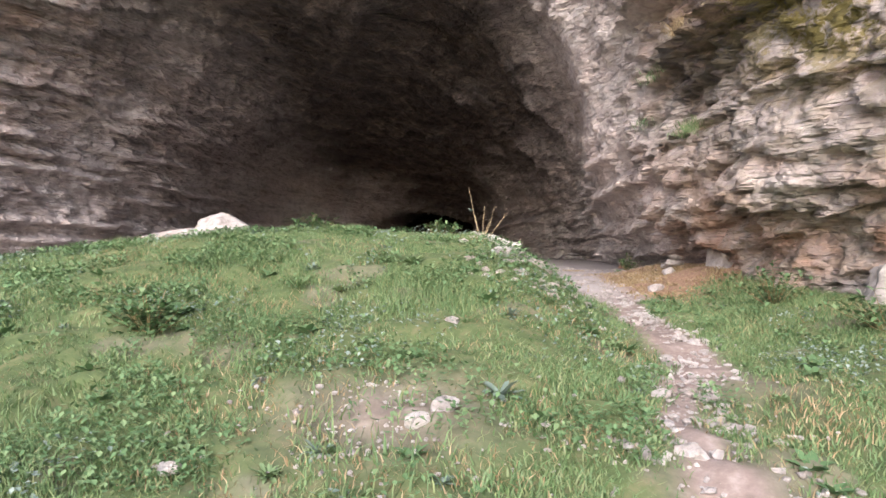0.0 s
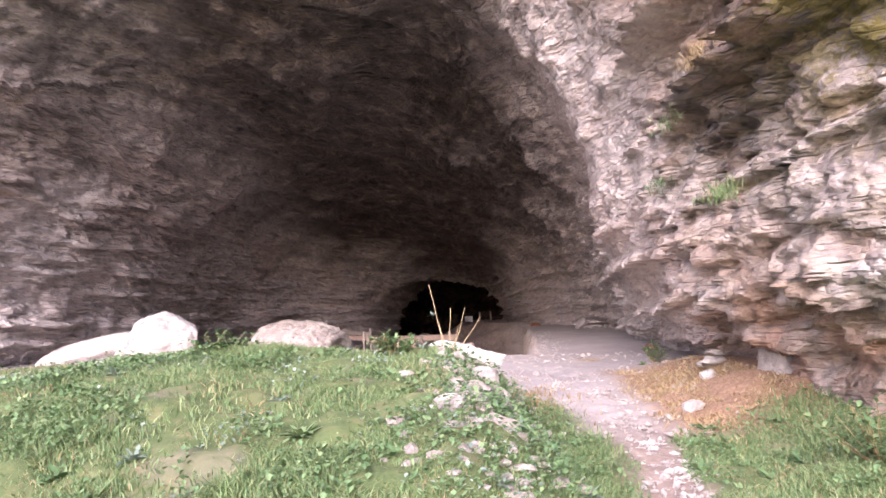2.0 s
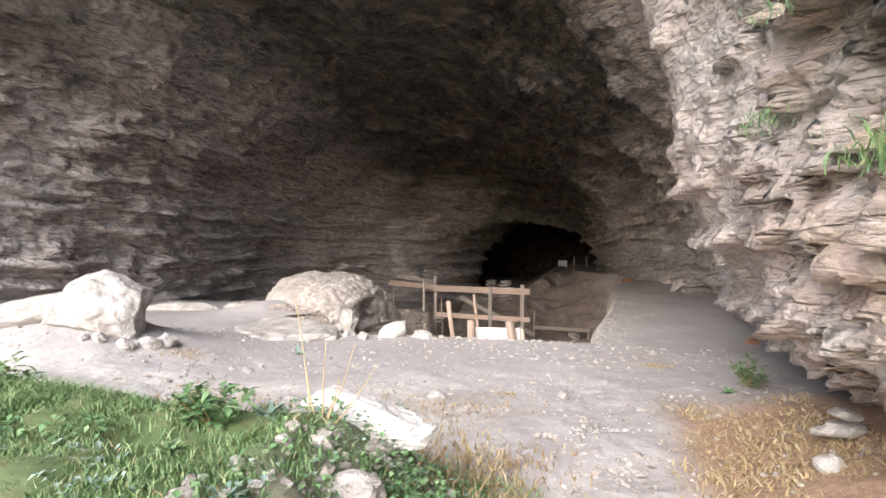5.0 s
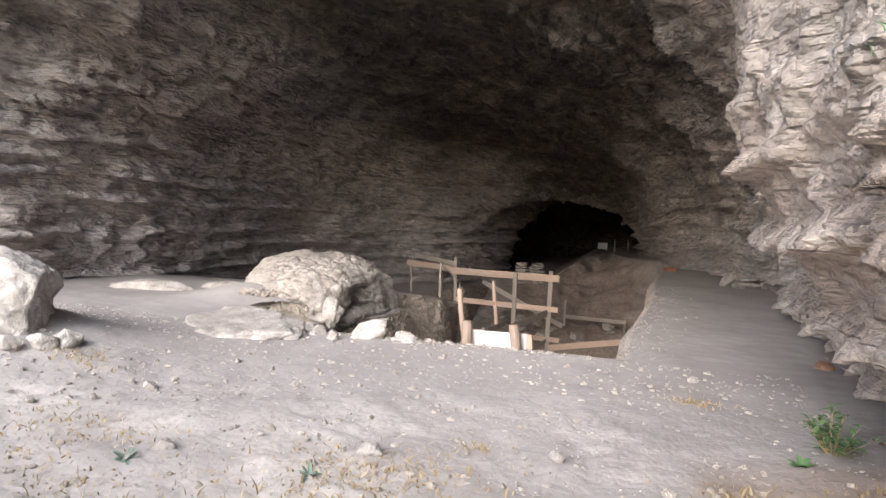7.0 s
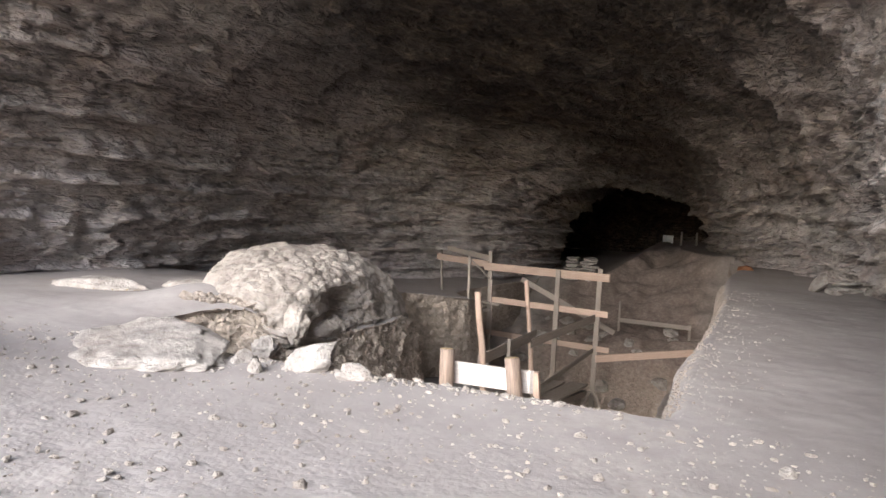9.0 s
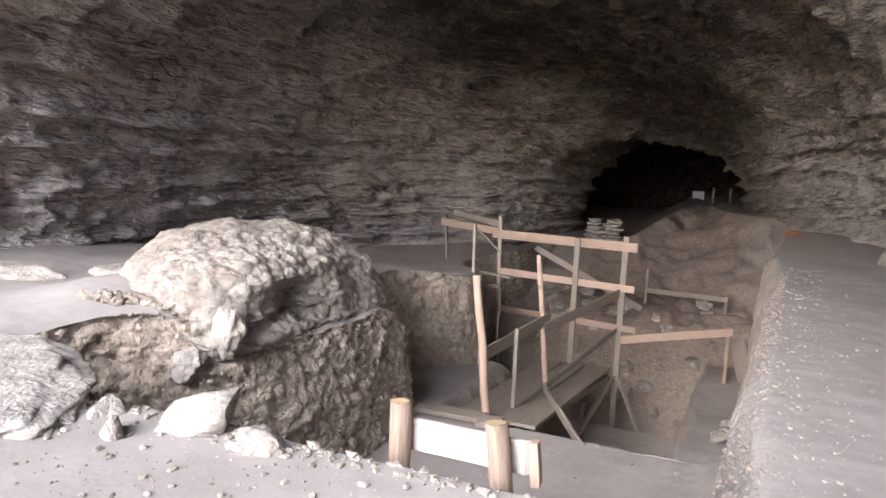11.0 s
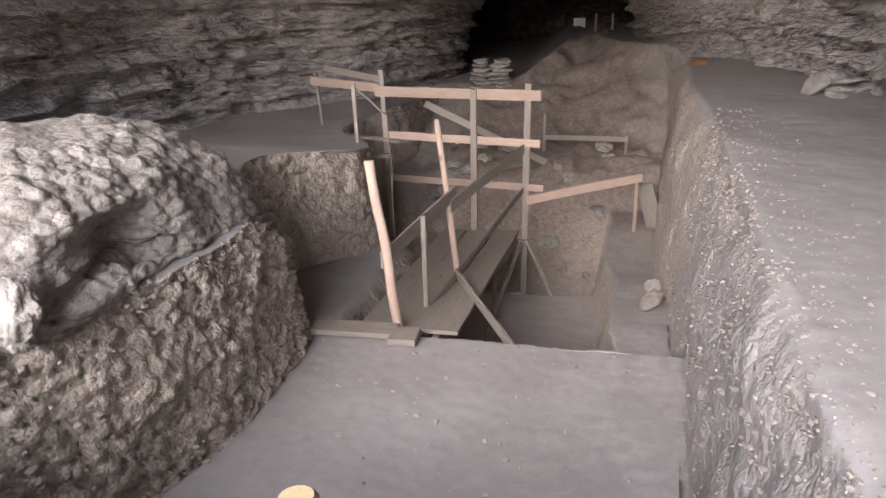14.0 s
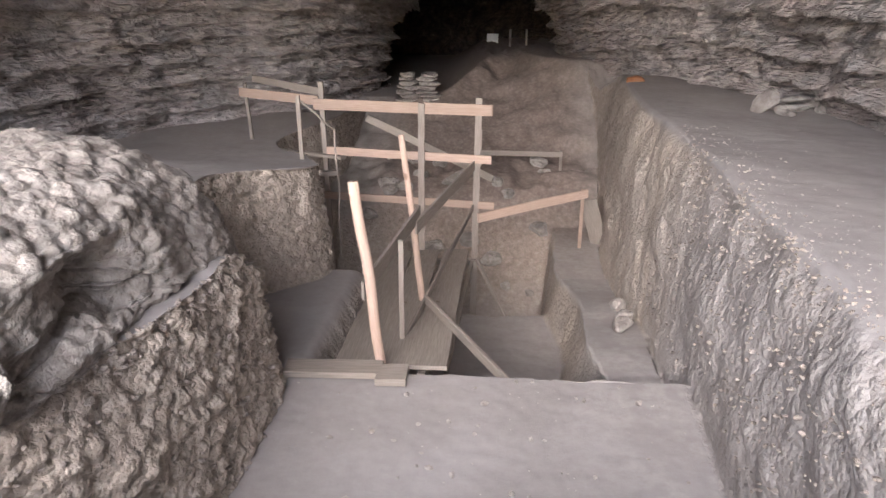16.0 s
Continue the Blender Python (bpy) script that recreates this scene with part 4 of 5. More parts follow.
# ---- inner passage ----
sign = thing("passage_sign", (0.3, 40.8, 0.3), "small pale sign on a post in the dark passage", "sign")
PALE = stone_material("pale_sign_paint", (0.72, 0.74, 0.76), (0.78, 0.8, 0.82), (0.8, 0.82, 0.84), (0.7, 0.7, 0.7))
board("panel", sign, (0.05, 40.85, 0.98), (0.5, 40.85, 0.98), 0.03, 0.36, PALE, label="pale blank panel")
board("post", sign, (0.28, 40.9, 0.5), (0.28, 40.9, 0.9), 0.06, 0.06, GREY_WOOD)
passage_rail = thing("passage_posts", (1.2, 39.0, 0.7), "short wooden posts in the dark passage", "posts")
for x in (0.9, 1.5):
    board("post", passage_rail, (x, 39.0, 0.5), (x, 39.0, 1.4), 0.08, 0.08, GREY_WOOD)

# ---- a dry-stone stub at the back ----
stub = thing("stone_stub", (-1.7, 30.0, 0.0), "low stub of stacked flat grey stones", "stone stack")
for k in range(7):
    for q in range(2):
        ob = part("stone", rock_bm((0.34 - 0.015 * k, 0.28, 0.07), 120 + 2 * k + q, 3, 0.1, 6), GREY_STONE, stub, "", True)
        ob.matrix_world = pose(-1.95 + 0.5 * q + 0.05 * math.sin(k * 2.1), 29.95 + 0.04 * math.cos(k), 0.02 + 0.105 * k, 0, 0, 12 * math.sin(k * 1.7 + q))

# ---- broken stones in the pit's far bank ----
far_rnd = random.Random(88)
for k in range(26):
    x, y = far_rnd.uniform(-2.6, 1.5), far_rnd.uniform(24.6, 27.2)
    r = far_rnd.uniform(0.1, 0.26)
    rock("stone", (x, y, float(ground_z(x, y)) + 0.1 * r), (r, r * 0.8, r * 0.6), 400 + k, GREY_STONE, "dusty grey stone in the pit's far bank", (far_rnd.uniform(-20, 20), 0, 47 * k), 3, 0.14, 8, "stone", "stones in the far bank", False)

# ---- loose slabs at the foot of the right wall ----
for k, (dx, dy, dz, sx, sy, sz, ry, rz) in enumerate(((-0.25, -0.05, 0.16, 0.09, 0.22, 0.24, 35, 20), (0.15, 0.1, 0.05, 0.33, 0.16, 0.06, 4, 10), (0.2, 0.25, 0.15, 0.30, 0.14, 0.06, -3, 4), (-0.05, -0.25, 0.04, 0.24, 0.13, 0.05, 8, 30), (0.5, 0.0, 0.06, 0.14, 0.12, 0.07, 0, 50))):
    rock("stone_slab", (4.0 + dx, 22.2 + dy, 0.98 + dz), (sx, sy, sz), 40 + k, WHITE_STONE, "loose pale stone slab at the cave wall's foot", (0, ry, rz), 3, 0.1, 9, "stone slab", "slabs at the wall", False)
RUST_STONE = stone_material("rusty_stone", (0.16, 0.07, 0.03), (0.32, 0.14, 0.06), (0.42, 0.2, 0.1))
rock("stone", (2.72, 25.7, 0.98), (0.2, 0.16, 0.13), 50, RUST_STONE, "rust-brown stone at the end of the ledge", (0, 0, 20), 3, 0.2, 6, "stone")

# ---- stones of the outer floor ----
def on_ground(x, y):
    return float(surface(x, y))


flank = [(0.79, 5.3, 0.15), (0.66, 5.6, 0.11), (0.71, 5.9, 0.16), (0.93, 6.0, 0.09), (0.55, 6.25, 0.12), (0.9, 6.35, 0.13), (0.72, 6.7, 0.15), (0.95, 6.75, 0.1),
         (0.5, 6.9, 0.1), (0.8, 7.1, 0.14), (0.62, 7.35, 0.12), (0.95, 7.3, 0.08), (1.05, 6.95, 0.07), (0.45, 7.15, 0.08), (0.3, 7.5, 0.09)]
for k, (x, y, r) in enumerate(flank):
    x, y, r = x + 0.16 * math.sin(k * 5.3), y + 0.12 * math.cos(k * 3.7), r * (0.75 + 0.35 * math.sin(k * 2.2))
    rock("stone", (x, y, on_ground(x, y) + 0.1 * r), (r * 0.95, r * 0.7, r * 0.55), 60 + k, WHITE_STONE if k % 2 else GREY_STONE, "pale broken stone on the grassy mound's flank", (0, 10 * math.sin(k * 3.1), 40 * k), 3, 0.16, 8, "stone", "stones on the mound's flank", False)
scatter = [(-0.02, 2.95, 0.055), (0.1, 3.05, 0.07), (0.14, 4.1, 0.05), (1.06, 2.75, 0.06), (1.2, 3.6, 0.045), (1.5, 4.4, 0.05), (-0.9, 2.6, 0.05), (-2.2, 7.85, 0.12), (0.3, 2.0, 0.03),
           (2.45, 7.77, 0.1), (2.85, 8.55, 0.08), (-0.7, 9.6, 0.07), (0.4, 9.9, 0.08), (-1.6, 10.6, 0.06), (1.4, 10.3, 0.05), (2.3, 12.6, 0.05), (-3.2, 10.55, 0.1), (-3.35, 10.5, 0.07), (-2.95, 10.6, 0.1), (-2.8, 10.8, 0.11), (-2.75, 11.0, 0.13)]
for k, (x, y, r) in enumerate(scatter):
    rock("stone", (x, y, on_ground(x, y) + 0.3 * r), (r * 1.2, r * 0.9, r * 0.7), 90 + k, WHITE_STONE, "small white limestone lump on the ground", (0, 0, 50 * k), 3, 0.14, 8, "stone", "loose white stones", False)
for k, (x, y, sx, sy, sz) in enumerate(((3.02, 9.0, 0.2, 0.12, 0.05), (3.0, 8.9, 0.17, 0.1, 0.05), (3.05, 8.95, 0.14, 0.1, 0.04))):
    rock("stone_slab", (x, y, on_ground(x, y) + 0.03 + 0.055 * k), (sx, sy, sz), 130 + k, WHITE_STONE, "flat pale stone stacked on dry litter", (0, 4 * k, 25 * k), 3, 0.1, 8, "stone slab", "stacked flat stones")
rock("boulder", (3.32, 8.1, 1.12), (0.34, 0.44, 0.42), 147, WHITE_STONE, "white rock at the cliff's foot", (0, 10, 15), 5, 0.2, 11, "boulder")
rock("boulder", (3.45, 5.2, 0.98), (0.25, 0.45, 0.3), 141, WHITE_STONE, "white rock at the cliff's foot", (0, 0, -25), 5, 0.15, 6, "boulder")
rock("stone", (3.6, 13.75, 0.98), (0.1, 0.08, 0.06), 142, RUST_STONE, "reddish stone on the dusty shelf", (0, 0, 10), 3, 0.15, 7, "stone")
rock("stone_slab", (-5.3, 15.3, 0.98), (0.75, 0.3, 0.13), 143, WHITE_STONE, "long low pale rock at the left wall's foot", (0, 0, 12), 4, 0.14, 6, "stone slab")
rock("stone_slab", (-4.4, 15.9, 0.98), (0.5, 0.25, 0.12), 144, WHITE_STONE, "low pale rock beside the boulder", (0, 0, -10), 4, 0.14, 6, "stone slab")
for k, (x, y, z, r) in enumerate(((-2.45, 14.72, 0.62, 0.2), (-2.75, 14.62, 0.35, 0.22), (-1.5, 13.12, 0.95, 0.15), (-1.95, 13.1, 0.97, 0.14), (-1.25, 12.95, 0.96, 0.11))):
    rock("stone", (x, y, z), (r, r * 0.7, r * 0.75), 150 + k, WHITE_STONE, "pale squarish stone in the pit's broken edge", (0, 12 * k, 33 * k), 4, 0.12, 9, "stone", "stones in the pit's edge", False)
for k, (x, y) in enumerate(((1.72, 20.3), (1.78, 20.9), (1.62, 20.0))):
    rock("stone", (x, y, float(ground_z(x, y)) + 0.06), (0.16, 0.13, 0.1), 160 + k, GREY_STONE, "squared stone on the pit's ledge", (0, 0, 20 * k), 3, 0.1, 9, "stone", "stones on the ledge")


def pebbles(name, xs, ys, rs, mat, label, seed, pit=False):
    """Gravel too fine to pick apart: one mesh of many broken chips."""
    rnd = np.random.RandomState(seed)
    t = (1 + 5**0.5) / 2
    base = np.array([(-1, t, 0), (1, t, 0), (-1, -t, 0), (1, -t, 0), (0, -1, t), (0, 1, t), (0, -1, -t), (0, 1, -t), (t, 0, -1), (t, 0, 1), (-t, 0, -1), (-t, 0, 1)]) / 1.9
    faces = np.array([(0, 11, 5), (0, 5, 1), (0, 1, 7), (0, 7, 10), (0, 10, 11), (1, 5, 9), (5, 11, 4), (11, 10, 2), (10, 7, 6), (7, 1, 8),
                      (3, 9, 4), (3, 4, 2), (3, 2, 6), (3, 6, 8), (3, 8, 9), (4, 9, 5), (2, 4, 11), (6, 2, 10), (8, 6, 7), (9, 8, 1)])
    n = len(xs)
    V = base[None] * (1 + 0.35 * rnd.uniform(-1, 1, (n, 12, 1))) * rnd.uniform(0.6, 1.3, (n, 1, 3)) * rs[:, None, None]
    V[..., 2] *= 0.7
    zs = ground_z(xs, ys) if pit else surface(xs, ys)
    V = V + np.stack([xs, ys, zs + 0.15 * rs], -1)[:, None]
    F = (faces[None] + 12 * np.arange(n)[:, None, None]).reshape(-1, 3)
    me = bpy.data.meshes.new(name)
    me.from_pydata(V.reshape(-1, 3).tolist(), [], F.tolist())
    me.materials.append(mat)
    return tagged(new(name, me), label, "gravel", kind="stuff")


def gravel():
    rnd = np.random.RandomState(5)
    y = rnd.uniform(0.6, 9.5, 2600)
    x = path_x(y) + rnd.normal(0, 0.13, 2600) * (1 + 0.8 * (y < 3) + 0.8 * (y > 7))
    pebbles("gravel", x, y, 0.008 + 0.026 * rnd.rand(2600) ** 4, WHITE_STONE, "white limestone chips along the trodden path", 6)
    x, y = rnd.uniform(-6, 3.2, 6500), rnd.uniform(8.3, 13.2, 6500)
    pebbles("gravel", x, y, 0.006 + 0.024 * rnd.rand(6500) ** 6, GREY_STONE, "pale chips scattered over the dusty floor", 7)
    x, y = rnd.normal(-0.05, 0.4, 420), rnd.normal(3.0, 0.3, 420)
    pebbles("gravel", x, y, 0.006 + 0.014 * rnd.rand(420) ** 3, WHITE_STONE, "fine pale chips on a bare patch of soil", 8)
    x = rnd.uniform(-2.6, 1.4, 700)
    y = 13.24 + rnd.normal(0, 0.05, 700)
    pebbles("gravel", x, y, 0.006 + 0.028 * rnd.rand(700) ** 4, GREY_STONE, "broken chips along the pit's near edge", 9)
    y = rnd.uniform(13.4, 21, 1500)
    x = right_edge(y) + 0.1 + np.abs(rnd.normal(0, 0.35, 1500))
    pebbles("gravel", x, y, 0.004 + 0.014 * rnd.rand(1500) ** 6, GREY_STONE, "chips on the shelf beside the pit", 10)
    x, y = rnd.normal(0.75, 0.2, 900), rnd.uniform(4.8, 7.7, 900)
    pebbles("gravel", x, y, 0.008 + 0.045 * rnd.rand(900) ** 4, GREY_STONE, "broken stones and crumbs on the mound's flank", 12)
    x, y = rnd.uniform(-1.7, 1.6, 260), rnd.uniform(13.6, 17.8, 260)
    pebbles("gravel", x, y, 0.006 + 0.03 * rnd.rand(260) ** 5, GREY_STONE, "crumbs of earth on the pit's floor", 11, pit=True)


BANK_STONE = stone_material("earthy_bank_stone", (0.25, 0.21, 0.175), (0.40, 0.345, 0.30), (0.54, 0.48, 0.43), (0.36, 0.31, 0.26), 9.0)


def bank_chips(edge, y0, y1, n, rmax, mat, label, seed):
    """Stones standing out of a cut bank."""
    rnd = np.random.RandomState(seed)
    y = rnd.uniform(y0, y1, n)
    x = edge(y) + rnd.uniform(-0.075, 0.07, n) * (1 if edge is left_edge else 2.4)
    pebbles("bank_stones", x, y, 0.008 + rmax * rnd.rand(n) ** 3, mat, label, seed + 1, pit=True)


gravel()
bank_chips(left_edge, 14.3, 17.9, 900, 0.02, BANK_STONE, "small stones packed in the pit's cut bank", 301)
bank_chips(left_edge, 19.6, 22.6, 300, 0.02, BANK_STONE, "small stones in the far cut bank", 303)
bank_chips(lambda y: right_edge(y) + 0.14, 13.6, 20.0, 1500, 0.013, BANK_STONE, "pale stones standing out of the pit's side", 305)
bank_chips(lambda y: -2.75 + 0.35 * np.sin(y * 9), 14.45, 14.95, 260, 0.07, BANK_STONE, "cobbles on the crumbling bank", 307)


# ---- plants ----
def leaf_material(name, a, b_, c):
    m, nt, b = nodes_of(name)
    geo = nt.nodes.new("ShaderNodeNewGeometry")
    col = ramp(nt, geo.outputs["Random Per Island"], [(0.1, a), (0.55, b_), (0.95, c)])
    big = noise_node(nt, geo.outputs["Position"], 1.6, 3, 0.6)
    col = mix(nt, maths(nt, "MULTIPLY", big, 0.5), col, mix(nt, 0.5, col, c))
    nt.links.new(col, b.inputs["Base Color"])
    b.inputs["Roughness"].default_value = 0.65
    b.inputs["Subsurface Weight"].default_value = 0.0
    return m


GRASS = leaf_material("meadow_grass", (0.075, 0.15, 0.05), (0.125, 0.225, 0.085), (0.24, 0.28, 0.13))
HERB = leaf_material("broad_herb", (0.07, 0.15, 0.055), (0.11, 0.21, 0.085), (0.18, 0.27, 0.12))
GLAUCOUS = leaf_material("blue_green_herb", (0.12, 0.18, 0.14), (0.19, 0.26, 0.21), (0.28, 0.35, 0.30))
STRAW = leaf_material("dry_straw", (0.22, 0.15, 0.07), (0.34, 0.25, 0.13), (0.42, 0.34, 0.2))


def blades(name, xs, ys, hs, mat, label, seed, lean=0.5, zs=None, width=0.006):
    """Grass: narrow bent blades, one mesh."""
    rnd = np.random.RandomState(seed)
    n = len(xs)
    a, b_ = rnd.uniform(0, 6.283, n), rnd.uniform(0, 6.283, n)
    dx, dy = np.cos(a), np.sin(a)
    wx, wy = -np.sin(b_), np.cos(b_)
    w = width * rnd.uniform(0.6, 1.5, n)
    zs = surface(xs, ys) - 0.01 if zs is None else zs
    ln = lean * rnd.uniform(0.1, 1.2, n) * hs
    def pt(side, f, l):
        return np.stack([xs + side * wx * w * (1 - 0.45 * f) + dx * ln * l, ys + side * wy * w * (1 - 0.45 * f) + dy * ln * l, zs + hs * f], -1)
    V = np.stack([pt(-1, 0, 0), pt(1, 0, 0), pt(1, 0.6, 0.3), pt(-1, 0.6, 0.3), pt(0, 1.0, 1.0)], 1)
    k = 5 * np.arange(n)
    me = bpy.data.meshes.new(name)
    loops = np.stack([k, k + 1, k + 2, k + 3, k + 3, k + 2, k + 4], 1).reshape(-1)
    me.vertices.add(5 * n)
    me.vertices.foreach_set("co", V.reshape(-1).astype(np.float32))
    me.loops.add(len(loops))
    me.loops.foreach_set("vertex_index", loops.astype(np.int32))
    me.polygons.add(2 * n)
    me.polygons.foreach_set("loop_start", np.stack([7 * np.arange(n), 7 * np.arange(n) + 4], 1).reshape(-1).astype(np.int32))
    me.polygons.foreach_set("loop_total", np.tile(np.array([4, 3], np.int32), n))
    me.update()
    me.materials.append(mat)
    return tagged(new(name, me), label, "grass", kind="stuff")


def meadow():
    rnd = np.random.RandomState(21)
    n = 800000
    x, y = rnd.uniform(-5.5, 3.6, n), rnd.uniform(0.5, 9.4, n)
    turf, _, _ = turf_masks(x, y)
    patch = sstep(-0.55, 0.35, fbm(x * 1.7, y * 1.7, 0 * x, 3, 81))
    keep = rnd.rand(n) < turf * (0.12 + 0.55 * patch) * (0.35 + 0.65 * sstep(-4.5, -1.5, x))
    x, y = x[keep][:290000], y[keep][:290000]
    tall = sstep(0.1, 0.8, fbm(x * 1.1, y * 1.1, 0 * x, 2, 83)) + 0.7 * sstep(1.0, 1.4, x) * sstep(6.0, 7.0, y)
    h = (0.018 + 0.038 * rnd.rand(len(x))) * (1 + 0.9 * tall)
    blades("grass", x, y, h, GRASS, "short fresh meadow grass on the slope", 22, 1.1, width=0.0035)
    n = 60000
    x, y = rnd.uniform(-12, -4.0, n), rnd.uniform(0.5, 10.0, n)
    turf, _, _ = turf_masks(x, y)
    keep = rnd.rand(n) < 0.5 * turf
    x, y = x[keep], y[keep]
    blades("grass", x, y, 0.035 + 0.04 * rnd.rand(len(x)), GRASS, "meadow grass below the left cliff", 23, 0.8, width=0.01)
    n = 60000
    x, y = rnd.uniform(-4.0, 3.4, n), rnd.uniform(0.5, 9.0, n)
    turf, _, _ = turf_masks(x, y)
    keep = rnd.rand(n) < turf * sstep(-0.1, 0.6, fbm(x * 1.3, y * 1.3, 0 * x, 3, 87))
    x, y = x[keep], y[keep]
    blades("dry_grass", x, y, 0.02 + 0.04 * rnd.rand(len(x)), STRAW, "withered blades among the turf", 26, 1.4, width=0.003)
    n = 9000
    x, y = rnd.uniform(2.0, 3.2, n), rnd.uniform(6.6, 10.2, n)
    _, _, lit = turf_masks(x, y)
    keep = rnd.rand(n) < lit * 0.8
    x, y = x[keep], y[keep]
    blades("dry_grass", x, y, 0.02 + 0.04 * rnd.rand(len(x)), STRAW, "flattened dry litter and straw", 24, 2.0)
    n = 5000
    x, y = rnd.normal(0.35, 0.5, n), rnd.normal(8.3, 0.35, n)
    blades("dry_grass", x, y, 0.03 + 0.07 * rnd.rand(n), STRAW, "dry tufts behind the grassy mound", 25, 1.0)


meadow()


def floor_litter():
    """Scraps of dry leaf and straw trodden into the cave floor."""
    rnd = np.random.RandomState(57)
    for k, (px_, py_, sx_, sy_, n) in enumerate(((0.55, 9.7, 0.28, 0.22, 520), (-1.4, 9.7, 0.25, 0.15, 260), (2.28, 11.88, 0.09, 0.05, 130), (0.92, 10.3, 0.06, 0.04, 50), (-2.4, 10.85, 0.22, 0.1, 260), (-5.35, 15.3, 0.3, 0.12, 320), (-0.6, 9.2, 0.9, 0.35, 620))):
        x, y = px_ + sx_ * rnd.normal(0, 1, n), py_ + sy_ * rnd.normal(0, 1, n)
        blades("dry_litter", x, y, 0.012 + 0.022 * rnd.rand(n), STRAW, "scraps of dry leaf and straw on the dusty floor", 58 + k, 2.4, surface(x, y) + 0.004, 0.005)


floor_litter()


def leaf_mat():
    """Low broad-leaved herbs: patches of small folded leaves, one mesh."""
    rnd = np.random.RandomState(61)
    for mat, label, seed, count, size, cut in ((HERB, "low broad-leaved herbs matted among the turf", 71, 150000, 0.028, 0.05), (GLAUCOUS, "pale blue-green herb leaves among the turf", 75, 50000, 0.024, 0.45)):
        x, y = rnd.uniform(-4.5, 3.2, count), rnd.uniform(0.6, 8.4, count)
        turf, _, _ = turf_masks(x, y)
        patch = sstep(cut, cut + 0.35, fbm(x * 2.3, y * 2.3, 0 * x, 3, seed)) + 0.6 * sstep(0.3, 0.6, x) * sstep(1.3, 0.9, x) * sstep(3.5, 5.0, y)
        keep = rnd.rand(count) < turf * patch
        x, y = x[keep], y[keep]
        n = len(x)
        a, tilt = rnd.uniform(0, 6.283, n), rnd.uniform(-0.2, 0.9, n)
        ln = size * rnd.uniform(0.5, 1.4, n)
        wd = ln * rnd.uniform(0.3, 0.5, n)
        up = rnd.uniform(0.0, 0.06, n) * (0.5 + patch[keep])
        z = surface(x, y) + up
        ca, sa, ct, st = np.cos(a), np.sin(a), np.cos(tilt), np.sin(tilt)
        def pt(f, side_):
            return np.stack([x + ca * ct * ln * f - sa * wd * side_, y + sa * ct * ln * f + ca * wd * side_, z + st * ln * f + 0.3 * wd * abs(side_)], -1)
        V = np.stack([pt(0, 0), pt(0.55, 1), pt(1.0, 0), pt(0.55, -1)], 1).reshape(-1, 3)
        k = 4 * np.arange(n)
        F = np.concatenate([np.stack([k, k + 1, k + 2], 1), np.stack([k, k + 2, k + 3], 1)])
        me = bpy.data.meshes.new("herbs")
        me.from_pydata(V.tolist(), [], F.tolist())
        me.materials.append(mat)
        tagged(new("herbs", me), label, "herbs", kind="stuff")


leaf_mat()


def leaf_into(bm, base, direction, length, width, droop, lobes=0):
    """One leaf: a folded, drooping blade of six faces."""
    d = Vector(direction).normalized()
    side = d.cross(Vector((0, 0, 1)))
    side = side.normalized() if side.length > 0.01 else Vector((1, 0, 0))
    up = side.cross(d)
    rows = []
    for i, (f, wf) in enumerate(((0.0, 0.15), (0.3, 0.75), (0.6, 1.0), (0.85, 0.6), (1.0, 0.05))):
        c = Vector(base) + d * length * f + Vector((0, 0, -droop * length * f * f))
        hw = width * wf / 2 * (1 + 0.25 * lobes * ((i % 2) * 2 - 1))
        rows.append([bm.verts.new(c - side * hw + up * hw * 0.35), bm.verts.new(c), bm.verts.new(c + side * hw + up * hw * 0.35)])
    for r0, r1 in zip(rows, rows[1:]):
        bm.faces.new((r0[0], r0[1], r1[1], r1[0]))
        bm.faces.new((r0[1], r0[2], r1[2], r1[1]))


def rosette_bm(seed, n, length, width, rise, lobes=0):
    rnd = random.Random(seed)
    bm = bmesh.new()
    for i in range(n):
        a = i * 2.4 + rnd.uniform(-0.3, 0.3)
        e = rise * rnd.uniform(0.4, 1.4)
        k = rnd.uniform(0.55, 1.1)
        first = len(bm.verts)
        leaf_into(bm, (0, 0, 0), (math.cos(a), math.sin(a), e), length * k, width * k, rnd.uniform(0.1, 0.6), lobes)
        bm.verts.ensure_lookup_table()
        for v in bm.verts[first:first + 3]:
            v.co = (0, 0, 0)
    bmesh.ops.remove_doubles(bm, verts=bm.verts, dist=1e-5)
    return bm


def weed(name, place, seed, n, length, width, rise, mat, label, lobes=0, group=""):
    ob = part(name, rosette_bm(seed, n, length, width, rise, lobes), mat, None, "", True)
    ob.matrix_world = pose(*place)
    return tagged(ob, label, "plant", group)


